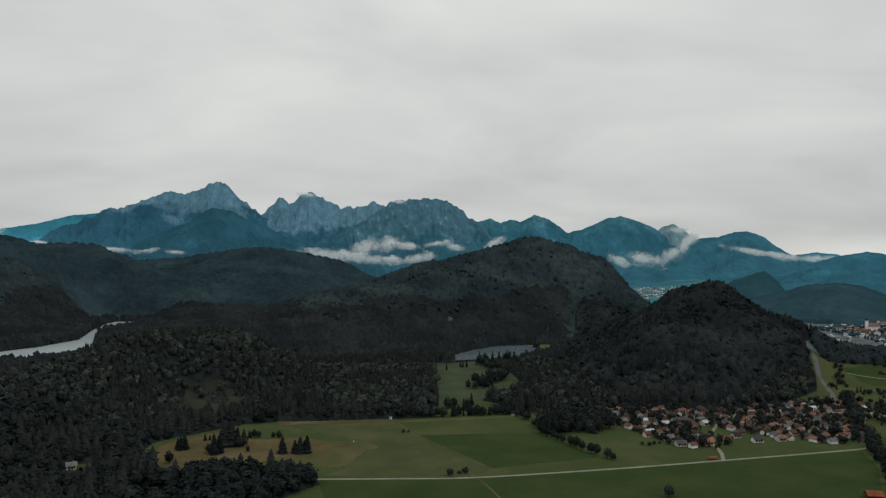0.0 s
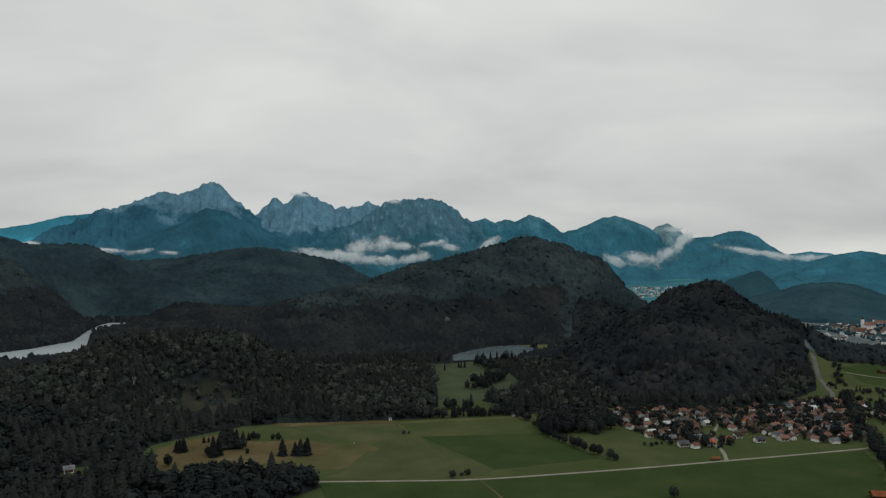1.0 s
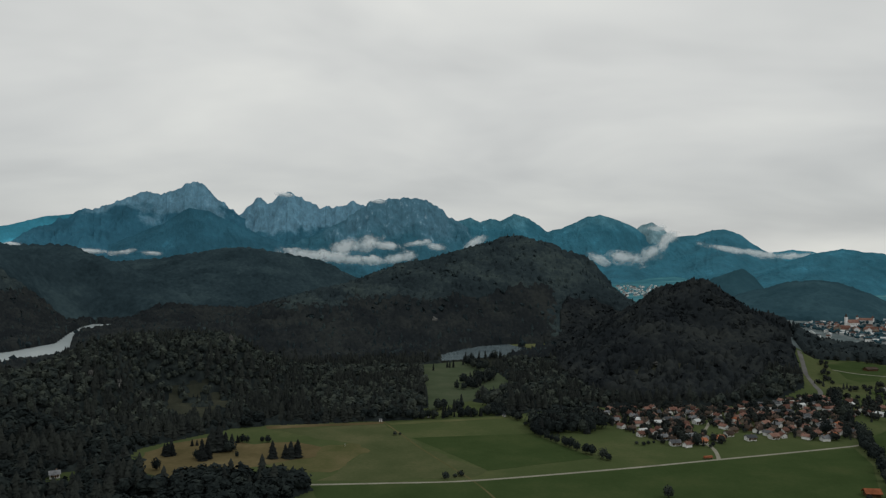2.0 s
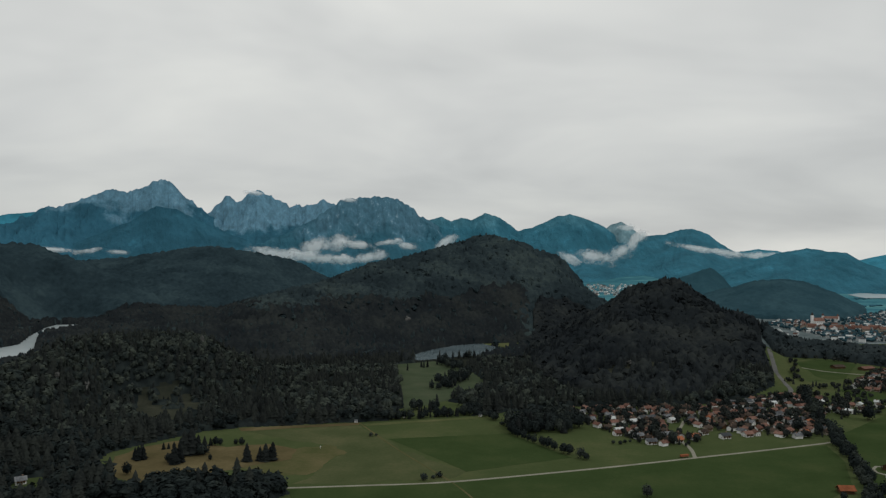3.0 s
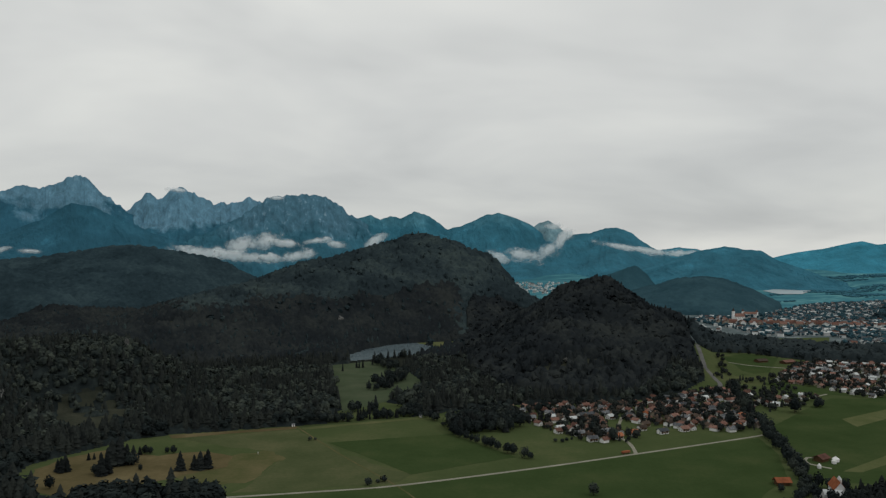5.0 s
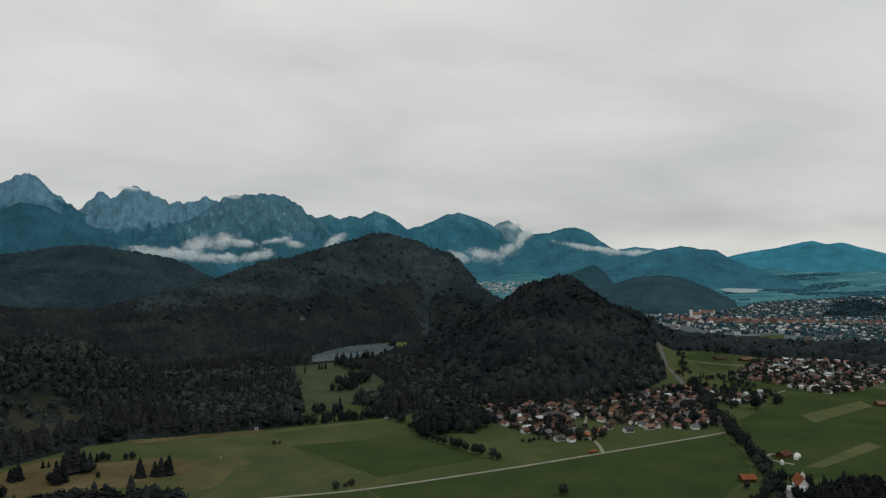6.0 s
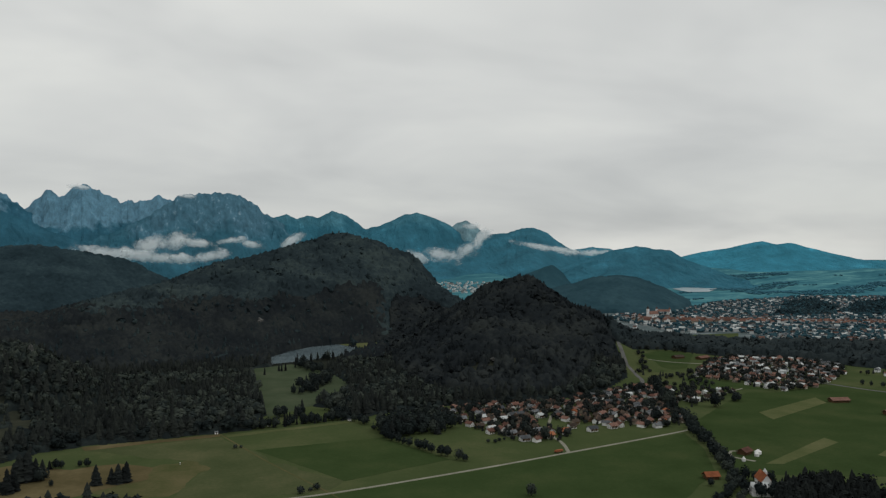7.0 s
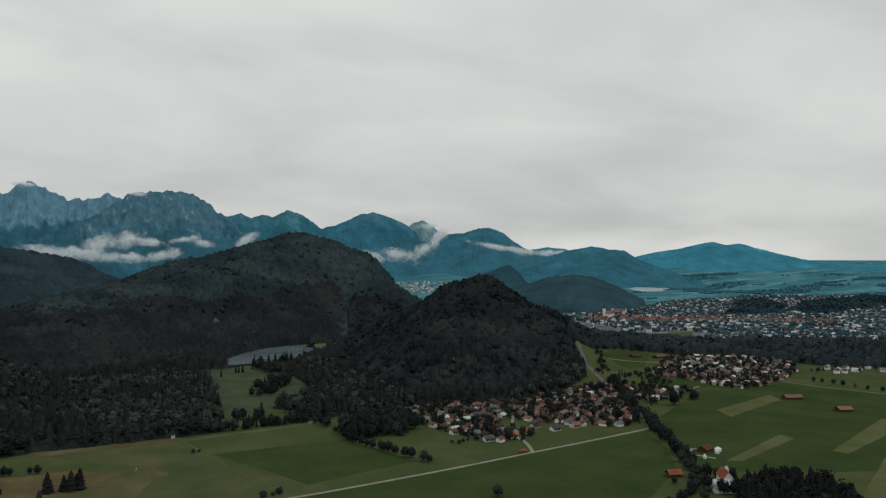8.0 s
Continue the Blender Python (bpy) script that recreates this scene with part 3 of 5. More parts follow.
# ---- mountains ----
def mountain(crest, material, label, reach=620, jag=14, gully=40, power=0.8, foot=20, seed=0, smoothness=1.0):
    """A massif: a jagged crest, a ribbed front slope with gullies, and a short back."""
    pts = np.array(crest, float)
    run = np.r_[0, np.cumsum(np.hypot(*np.diff(pts[:, :2], axis=0).T))]
    u = np.arange(0, run[-1], 7.0)
    cx, cy, cz = (np.interp(u, run, pts[:, n]) for n in range(3))
    ends = np.clip(np.minimum(u, run[-1] - u) / 120, 0, 1)
    teeth = (1 - np.abs(2 * fbm(u / 75 + seed * 7.1, u * 0 + seed, 4, seed) - 1)) - 0.6
    cz = cz + jag * teeth * ends + jag * 0.6 * (fbm(u / 16, u * 0 + 3.3, 3, seed + 40) - 0.5) * ends
    length = np.hypot(cx, cy)
    ox, oy = -cx / length, -cy / length
    v = np.linspace(0, 1, 52) ** 1.15
    uu, vv = np.meshgrid(u, v)
    bend = 1.6 * fbm(uu / 160 + 3.1, vv * 4 + seed, 3, seed + 51)
    rib = 1 - np.abs(2 * fbm(uu / 120 + vv * 0.7 + bend + seed, vv * 2.6 + bend + seed, 5, seed + 11) - 1)
    rib = rib + 0.4 * (1 - np.abs(2 * fbm(uu / 38 + vv * 0.5 + bend * 2, vv * 6.0 + bend, 4, seed + 23) - 1))
    rise = np.maximum(cz[None] - foot, 5)
    drop = vv**power
    z = cz[None] - rise * drop + gully * (rib - 0.75) * np.minimum(vv * 7, 1) * (1 - vv) * smoothness
    shift = reach * vv * (0.75 + 0.5 * fbm(uu / 300, vv * 0 + seed, 2, seed + 31))
    x, y = cx[None] + ox[None] * shift, cy[None] + oy[None] * shift
    back = [np.stack([cx - ox * d, cy - oy * d, np.maximum(cz - d * 1.6, 0)], -1) for d in (15, 60, 140)]
    grid = np.concatenate([np.stack(back[::-1]), np.stack([x, y, z], -1)])
    n, m = grid.shape[:2]
    i, j = np.meshgrid(np.arange(n - 1), np.arange(m - 1), indexing="ij")
    faces = np.stack([i * m + j, (i + 1) * m + j, (i + 1) * m + j + 1, i * m + j + 1], -1).reshape(-1, 4)
    ob = new("mountain", mesh_of("mountain", grid.reshape(-1, 3), faces, material, smooth=False))
    return tagged(ob, label, "mountain", "mountain range", "structure")


def build_mountains():
    mountain([(-2443, 3898, 208), (-2316, 3975, 313), (-2180, 4051, 338), (-2058, 4170, 390), (-1899, 4299, 424), (-1750, 4380, 380)], HAZE_MASSIF, "hazy blue mountain ridge at the end of the range", seed=2, jag=8, gully=20)
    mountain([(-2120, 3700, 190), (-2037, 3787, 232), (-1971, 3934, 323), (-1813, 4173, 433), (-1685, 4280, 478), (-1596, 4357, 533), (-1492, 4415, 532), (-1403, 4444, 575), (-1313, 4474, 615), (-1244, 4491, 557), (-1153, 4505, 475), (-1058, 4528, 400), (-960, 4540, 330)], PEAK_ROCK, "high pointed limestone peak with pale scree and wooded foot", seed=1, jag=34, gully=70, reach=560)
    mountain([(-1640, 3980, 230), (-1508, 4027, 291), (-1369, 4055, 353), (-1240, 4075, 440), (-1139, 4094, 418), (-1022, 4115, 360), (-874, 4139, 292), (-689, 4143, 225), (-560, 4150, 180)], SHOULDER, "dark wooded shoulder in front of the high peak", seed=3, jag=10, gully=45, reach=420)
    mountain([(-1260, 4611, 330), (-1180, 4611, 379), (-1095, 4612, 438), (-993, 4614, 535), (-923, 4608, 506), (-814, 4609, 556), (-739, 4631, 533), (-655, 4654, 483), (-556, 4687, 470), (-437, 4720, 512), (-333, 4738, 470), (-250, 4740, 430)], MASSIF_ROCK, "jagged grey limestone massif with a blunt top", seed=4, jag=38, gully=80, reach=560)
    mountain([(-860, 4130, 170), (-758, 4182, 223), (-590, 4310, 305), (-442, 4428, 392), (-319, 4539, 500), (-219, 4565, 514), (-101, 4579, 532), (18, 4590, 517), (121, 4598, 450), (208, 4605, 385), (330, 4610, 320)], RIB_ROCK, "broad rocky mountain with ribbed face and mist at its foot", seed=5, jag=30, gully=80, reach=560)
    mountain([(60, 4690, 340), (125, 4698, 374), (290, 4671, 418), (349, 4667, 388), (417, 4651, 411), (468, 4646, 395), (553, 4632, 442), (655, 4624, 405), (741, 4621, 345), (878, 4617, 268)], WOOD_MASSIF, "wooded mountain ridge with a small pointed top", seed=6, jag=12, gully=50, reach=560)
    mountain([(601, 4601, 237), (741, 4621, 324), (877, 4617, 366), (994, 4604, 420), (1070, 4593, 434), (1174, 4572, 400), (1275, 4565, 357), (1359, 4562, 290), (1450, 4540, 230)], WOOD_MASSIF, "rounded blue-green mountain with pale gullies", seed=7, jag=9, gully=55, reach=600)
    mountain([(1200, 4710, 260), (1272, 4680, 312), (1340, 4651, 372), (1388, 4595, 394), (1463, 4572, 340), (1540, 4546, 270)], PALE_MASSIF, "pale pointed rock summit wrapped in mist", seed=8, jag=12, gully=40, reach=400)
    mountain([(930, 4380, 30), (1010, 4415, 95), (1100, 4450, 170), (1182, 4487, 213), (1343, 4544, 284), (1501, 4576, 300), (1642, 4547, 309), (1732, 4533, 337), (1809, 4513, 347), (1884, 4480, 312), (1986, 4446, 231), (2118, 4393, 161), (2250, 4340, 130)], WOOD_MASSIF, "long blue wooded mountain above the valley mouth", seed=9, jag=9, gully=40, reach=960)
    mountain([(1850, 4560, 170), (1937, 4512, 197), (2051, 4459, 204), (2163, 4404, 222), (2258, 4355, 211), (2380, 4286, 143)], HAZE_MASSIF, "faint far mountain behind the valley", seed=10, jag=6, gully=15, reach=200)
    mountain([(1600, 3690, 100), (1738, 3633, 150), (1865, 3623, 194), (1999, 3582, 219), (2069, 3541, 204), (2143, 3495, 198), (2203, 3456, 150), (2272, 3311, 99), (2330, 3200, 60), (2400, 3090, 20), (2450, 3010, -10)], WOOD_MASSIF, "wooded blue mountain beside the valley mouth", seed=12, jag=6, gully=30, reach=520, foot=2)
    mountain([(2380, 4130, 120), (2517, 4051, 151), (2649, 3951, 189), (2761, 3858, 212), (2844, 3783, 238), (2892, 3744, 250), (2940, 3680, 231), (2999, 3631, 239), (3060, 3564, 211), (3140, 3478, 179), (3236, 3372, 144), (3364, 3226, 127), (3476, 3086, 122), (3620, 2900, 112)], HAZE_MASSIF, "low blue double-topped mountain beyond the plain", seed=13, jag=4, gully=15, reach=420, foot=70)


build_mountains()


def cloud(x, y, z, half_long, half_high, label, tilt=0.0, seed=0, depth=60):
    """A bank of vapour: a lumpy lens, ragged at the rim, turned square to the valley."""
    bm = bmesh.new()
    bmesh.ops.create_icosphere(bm, subdivisions=3, radius=1.0)
    for v in bm.verts:
        swell = 1.0 + 0.16 * noise.fractal(v.co * 2.2 + Vector((seed * 5.7, 0, 0)), 1.0, 2.0, 4)
        v.co *= swell
    bmesh.ops.delete(bm, geom=[v for v in bm.verts if v.co.y > 0.12], context="VERTS")
    me = bm_mesh("cloud", bm, VAPOUR)
    me.polygons.foreach_set("use_smooth", np.full(len(me.polygons), True))
    ob = new("cloud", me)
    facing = -math.degrees(math.atan2(x, y))
    ob.matrix_basis = pose(x, y, z, 0, tilt, facing) @ Matrix.Diagonal((half_long, depth, half_high, 1))
    return tagged(ob, label, "cloud", "low clouds")


def build_clouds():
    bank = "low white bank of mist lying along the mountain foot"
    wisp = "thin torn wisp of white mist clinging to a slope"
    for n, (x, y, z, a, b, tilt) in enumerate((
        (-600, 3990, 188, 260, 52, 4), (-400, 4000, 170, 230, 46, 5), (-250, 4010, 160, 170, 34, 6), (-420, 4030, 222, 120, 60, -25), (-310, 4040, 244, 130, 60, -20), (-200, 4040, 236, 130, 34, 6),
        (-130, 3980, 172, 130, 42, -10), (-40, 4060, 250, 110, 26, -8), (270, 4100, 246, 100, 40, -30), (80, 4070, 230, 80, 30, 10))):
        cloud(x, y, z, a, b, bank if n < 3 else wisp, tilt, n + 1)
    for n, (x, y, z, a, b, tilt) in enumerate((
        (925, 3960, 160, 110, 36, 25), (1085, 3960, 176, 190, 48, 0), (1195, 3960, 208, 120, 50, -42), (1260, 3950, 256, 110, 40, -62), (1335, 4080, 285, 90, 46, -30),
        (1560, 3900, 222, 180, 26, 12), (1700, 3870, 200, 170, 26, 8), (1960, 4010, 186, 200, 32, 0), (-1590, 3700, 203, 120, 22, 2), (-1430, 3700, 203, 100, 20, -6), (-1310, 3700, 196, 80, 18, 4), (-2230, 3700, 290, 130, 54, 0), (-1720, 3720, 200, 70, 20, 0),
        (-825, 4570, 545, 80, 22, 5), (-260, 4520, 502, 80, 18, 0), (1400, 4520, 350, 80, 30, 0), (-1990, 3730, 235, 70, 20, 0))):
        cloud(x, y, z, a, b, wisp, tilt, n + 21)


build_clouds()


# ---- lakes, fields, roads ----
sheet("water", LAKE_WEST, 1.2, WATER, "pale grey lake between wooded shores", "lake")
sheet("water", LAKE_MID, 0.6, WATER_DARK, "small dark lake below the wooded hill", "lake")
sheet("water", [(1852, 3021), (2028, 3179), (2166, 3164), (2034, 2957), (1848, 2749), (1756, 2751), (1793, 2873)], 24.0, WATER, "bright reservoir beyond the town", "lake")
sheet("water", [(840, 1687), (885, 1701), (815, 1585), (779, 1571)], 0.3, WATER, "pale bend of river beside the wood", "river")
sheet("field", REEDS, 0.5, HAY, "yellow reed bed on the lake shore", "field")
sheet("field", MEADOW, 0.12, GRASS_PALE, "green meadow enclosed by woodland", "field", 4.0)
sheet("field", STUBBLE, 0.12, SOIL, "brown stubble field at the wood's edge", "field", 4.0)
sheet("field", [(-96, 626), (-60, 722), (-82, 750), (-172, 812), (-120, 821), (-50, 831), (-24, 772), (-6, 728), (42, 654), (27, 631), (-40, 625)], 0.05, GRASS_OLIVE, "olive-green meadow thinned by mowing", "field", 5.0)
sheet("field", [(-105, 735), (-108, 700), (-143, 676), (-120, 640), (-85, 660), (-60, 720), (-80, 748)], 0.08, GRASS_DRY, "thin dry grass beside the stubble field", "field", 9.0)
sheet("field", [(-178, 826), (-53, 845), (-53, 833), (-120, 822), (-172, 812)], 0.14, SOIL, "narrow brown strip along the wood", "field")
sheet("field", [(-50, 838), (79, 868), (82, 858), (-46, 828)], 0.14, HAY, "pale strip along the wood's edge", "field")
sheet("field", [(-22, 770), (100, 785), (120, 740), (142, 690), (44, 652)], 0.1, GRASS_DARK, "darker mown rectangle of meadow", "field")
sheet("field", [(-98, 612), (29, 621), (154, 650), (280, 687), (395, 718), (378, 660), (340, 590), (280, 540), (180, 480), (-60, 460)], 0.1, GRASS_DARK, "lush meadow south of the lane", "field")
sheet("field", [(534, 782), (524, 746), (649, 806), (661, 838)], 0.16, HAY, "pale strip of mown hay", "field", 0.3)
sheet("field", [(398, 601), (412, 596), (514, 644), (515, 663)], 0.16, HAY, "pale strip of mown hay", "field", 0.3)
sheet("field", [(513, 597), (517, 583), (604, 622), (690, 672), (672, 684)], 0.16, HAY, "pale strip of mown hay", "field", 0.3)
sheet("field", [(426, 487), (442, 470), (560, 560), (540, 565)], 0.16, HAY, "pale strip of mown hay", "field", 0.3)
sheet("field", [(430, 755), (372, 622), (348, 588), (420, 555), (900, 420), (1000, 690), (800, 790), (752, 908), (640, 880), (600, 892), (520, 830)], 0.08, GRASS_DARK, "wide green meadow beyond the hedge", "field")
sheet("field", [(549, 1068), (599, 1179), (640, 1262), (735, 1300), (757, 1239), (690, 1150), (647, 1095)], 0.12, GRASS_DARK, "green meadow beside the river wood", "field")
sheet("field", [(585, 1012), (632, 1014), (640, 900), (616, 912), (561, 888)], 0.12, GRASS_DARK, "green meadow between two villages", "field")
sheet("field", [(902, 1432), (920, 1522), (1065, 1523), (976, 1406)], 0.12, GRASS, "grass strip at the edge of the town", "field")

LANE = [(-104, 616), (-37, 619), (29, 624), (154, 654), (252, 682), (321, 702), (399, 726), (425, 738)]
road("road", LANE, 2.5, ROAD, "pale gravel lane across the meadows")
road("road", [(252, 682), (258, 702), (262, 722), (266, 760), (300, 830)], 3.0, ROAD, "narrow village lane")
road("road", [(-53, 843), (-12, 726), (29, 623), (44, 571)], 1.5, GRASS_DRY, "faint tractor track through the grass", 0.16)
road("road", [(760, 1560), (700, 1478), (672, 1440), (640, 1340), (581, 1194), (544, 1098), (522, 1033), (509, 992), (488, 964), (455, 949), (424, 925), (400, 886)], 6.0, ASPHALT, "country road along the foot of the hill")
road("road", [(646, 1312), (636, 1260), (643, 1213), (660, 1165), (700, 1130)], 3.5, ROAD, "pale lane through the meadow")
road("road", [(700, 955),  (731, 939), (751, 916), (767, 862), (805, 792), (860, 690)], 4.5, ASPHALT, "road along the meadow's edge")
road("road", [(555, 886), (585, 902), (615, 918)], 2.6, ROAD, "pale farm track")
road("road", [(395, 610), (385, 628), (396, 645), (412, 640)], 2.6, ROAD, "pale yard track round the barn")


# ---- houses ----
def gable_wall(w, d, h, rise):
    """Walls with gables on the short sides (the ridge runs along x)."""
    bm = bmesh.new()
    a, b = w / 2, d / 2
    v = [bm.verts.new(p) for p in ((-a, -b, -1), (a, -b, -1), (a, b, -1), (-a, b, -1), (-a, -b, h), (a, -b, h), (a, b, h), (-a, b, h), (-a, 0, h + rise), (a, 0, h + rise))]
    for f in ((0, 1, 5, 4), (2, 3, 7, 6), (1, 2, 6, 9, 5), (3, 0, 4, 8, 7), (4, 5, 9, 8), (6, 7, 8, 9)):
        bm.faces.new([v[i] for i in f])
    return bm


def gable_roof(w, d, h, rise, over=0.9, thick=0.35):
    bm = bmesh.new()
    a, b = w / 2 + over, d / 2
    slope = rise / b
    low, eave = h - over * slope, b + over
    section = [(-eave, low), (0, h + rise), (eave, low), (eave, low + thick), (0, h + rise + thick * 1.15), (-eave, low + thick)]
    left = [bm.verts.new((-a, y, z + 0.06)) for y, z in section]
    right = [bm.verts.new((a, y, z + 0.06)) for y, z in section]
    for n in range(6):
        m = (n + 1) % 6
        bm.faces.new((left[n], left[m], right[m], right[n]))
    for s in (left, right):
        bm.faces.new((s[0], s[1], s[4], s[5])), bm.faces.new((s[1], s[2], s[3], s[4]))
    bmesh.ops.recalc_face_normals(bm, faces=bm.faces[:])
    return bm


WINDOW_MESH = bm_mesh("window", box_bm(-0.5, 0.5, -0.06, 0.06, -0.5, 0.5), GLASS_DARK)
SHUTTER_MESH = bm_mesh("shutter", box_bm(-0.22, 0.22, -0.08, 0.08, -0.52, 0.52), TIMBER)


def house(w, d, h, rise, wall, roof, label, group, detail=True, shutters=False):
    """A house with its walls, roof, chimney, door, windows and balcony."""
    home = tagged(new("house"), label, "house", group)
    if detail:
        w, d, h, rise = w * 0.82, d * 0.8, h * 0.7, rise * 0.8
    child("wall", bm_mesh("wall", gable_wall(w, d, h, rise), wall), home)
    top = child("roof", bm_mesh("roof", gable_roof(w, d, h, rise, 0.85, 0.3), roof), home, "pitched tiled roof")
    if detail:
        child("chimney", bm_mesh("chimney", box_bm(-0.4, 0.4, -0.4, 0.4, -1.2, 1.0, box_bm(-0.5, 0.5, -0.5, 0.5, 1.0, 1.15)), BRICK), top, at=pose(w * 0.2, d * 0.12, h + rise))
        child("door", bm_mesh("door", box_bm(-0.5, 0.5, -0.06, 0.06, 0, 2.05), TIMBER), home, at=pose(0.6, -d / 2 - 0.02, 0))
        for level in ([1.1, 2.6] if h > 3.2 else [1.1]):
            for x in (-w * 0.3, w * 0.3):
                pane = child("window", WINDOW_MESH, home, at=pose(x, -d / 2 - 0.02, level))
                if shutters:
                    child("shutter", SHUTTER_MESH, pane, at=pose(-0.82, 0, 0)), child("shutter", SHUTTER_MESH, pane, at=pose(0.82, 0, 0))
        for y in (-d * 0.22, d * 0.22):
            child("window", WINDOW_MESH, home, at=pose(-w / 2 - 0.02, y, 1.1, 0, 0, 90))
        bm = box_bm(-w * 0.42, w * 0.42, -1.0, 0, 0, 0.12)
        box_bm(-w * 0.42, w * 0.42, -1.0, -0.92, 0.12, 1.0, bm)
        if h > 3.2:
            child("balcony", bm_mesh("balcony", bm, TIMBER), home, "dark timber balcony", pose(0, -d / 2, 1.75))
    return home


def place(ob, x, y, turn, first):
    m = pose(x, y, float(land(x, y)), 0, 0, turn)
    if first:
        ob.matrix_basis = m
        return ob
    return copy_thing(ob, m)


def scatter(poly, step, seed, jitter=0.4, turn=0.0):
    """Jittered rows of places inside a polygon."""
    rng = np.random.RandomState(seed)
    pts = np.array(poly, float)
    c, s = math.cos(radians(turn)), math.sin(radians(turn))
    mid = pts.mean(0)
    reach = np.hypot(*(pts - mid).T).max() + step
    g = np.arange(-reach, reach, step)
    gx, gy = (a.ravel() for a in np.meshgrid(g, g))
    gx, gy = gx + rng.uniform(-jitter, jitter, gx.shape) * step, gy + rng.uniform(-jitter, jitter, gy.shape) * step
    x, y = mid[0] + gx * c - gy * s, mid[1] + gx * s + gy * c
    keep = inside(x, y, poly)
    return list(zip(x[keep].tolist(), y[keep].tolist()))


TAKEN = []


def free_of(x, y, gap):
    return all((x - a) ** 2 + (y - b) ** 2 > max(gap, r) ** 2 for a, b, r in TAKEN)


def village(kinds, spots, turn, group, seed, gap=14.0, most=1000):
    """Sets houses on the given spots, the nearest first, keeping them apart; gives back the spots past the most."""
    rng = random.Random(seed)
    used, beyond, count = set(), [], 0
    for x, y in sorted(spots, key=lambda p: p[0] * p[0] + p[1] * p[1]):
        if not free_of(x, y, gap):
            continue
        count += 1
        if count > most:
            beyond.append((x, y))
            TAKEN.append((x, y, gap))
            continue
        kind = rng.choice(kinds)
        place(kind, x, y, turn + rng.choice((0, 90, 180, 270)) + rng.uniform(-14, 14), kind.name not in used)
        used.add(kind.name)
        TAKEN.append((x, y, gap))
    for kind in kinds:
        if kind.name not in used:
            for o in (*kind.children_recursive, kind):
                bpy.data.objects.remove(o)
    return beyond


HOUSE_WALLS = np.array([(0, 1, 5), (0, 5, 4), (1, 2, 6), (1, 6, 5), (2, 3, 7), (2, 7, 6), (3, 0, 4), (3, 4, 7), (4, 8, 7), (5, 6, 9)])
HOUSE_TOPS = np.array([(0, 1, 5), (0, 5, 4), (2, 3, 4), (2, 4, 5), (0, 4, 3), (1, 2, 5), (0, 3, 2), (0, 2, 1)])


def joined_houses(name, label, spots, size, turn, seed, shares, eaves=(4.5, 7.5), old=None):
    """Many far houses as one mesh: gabled walls and overhanging roofs of five kinds; old: where they are taller, with salmon roofs."""
    rng = np.random.RandomState(seed)
    shapes = [[] for _ in range(6)]
    for x, y in spots:
        w, d, h, rise = rng.uniform(*size), rng.uniform(size[0] * 0.85, size[1] * 0.78), rng.uniform(*eaves), rng.uniform(1.5, 2.8)
        aged = old is not None and bool(inside(x, y, old))
        if aged:
            h, rise = h + 2.5, rise + 1.6
        a = radians(turn + 90 * rng.randint(2) + rng.uniform(-12, 12))
        c, s = math.cos(a), math.sin(a)
        local = np.array([(-w / 2, -d / 2, -1), (w / 2, -d / 2, -1), (w / 2, d / 2, -1), (-w / 2, d / 2, -1), (-w / 2, -d / 2, h), (w / 2, -d / 2, h), (w / 2, d / 2, h), (-w / 2, d / 2, h), (-w / 2, 0, h + rise), (w / 2, 0, h + rise)])
        over = local[4:].copy()
        over[:4, :2] *= 1.08
        over[4:, 0] *= 1.08
        over[:, 2] += 0.3
        spin = np.array([[c, -s, 0], [s, c, 0], [0, 0, 1]])
        base = (x, y, float(land(x, y)))
        shapes[0].append(local @ spin.T + base)
        shapes[5 if aged else 1 + rng.choice(5, p=shares)].append(over @ spin.T + base)
    verts, faces, index, start = [], [], [], 0
    for slot, kind in enumerate(shapes):
        pattern = HOUSE_TOPS if slot else HOUSE_WALLS
        for shape in kind:
            verts.append(shape), faces.append(pattern + start), index.append(np.full(len(pattern), slot))
            start += len(shape)
    me = mesh_of(name, np.concatenate(verts), np.concatenate(faces), [TOWN_WALL, TILE_GREY, TILE_BROWN, TILE_RED, ROOF_PALE, TILE_OLD], np.concatenate(index))
    tagged(new(name, me), label, "houses", kind="stuff")


VILLAGE = [(185, 905), (345, 905), (440, 950), (500, 965), (470, 870), (418, 752), (383, 745), (342, 762), (312, 790), (286, 748), (262, 722), (222, 730), (205, 775), (182, 845)]
GREEN = [(275, 832), (308, 796), (290, 757), (266, 772)]
sheet("field", GREEN, 0.12, GRASS, "small grass plot among village houses", "field")


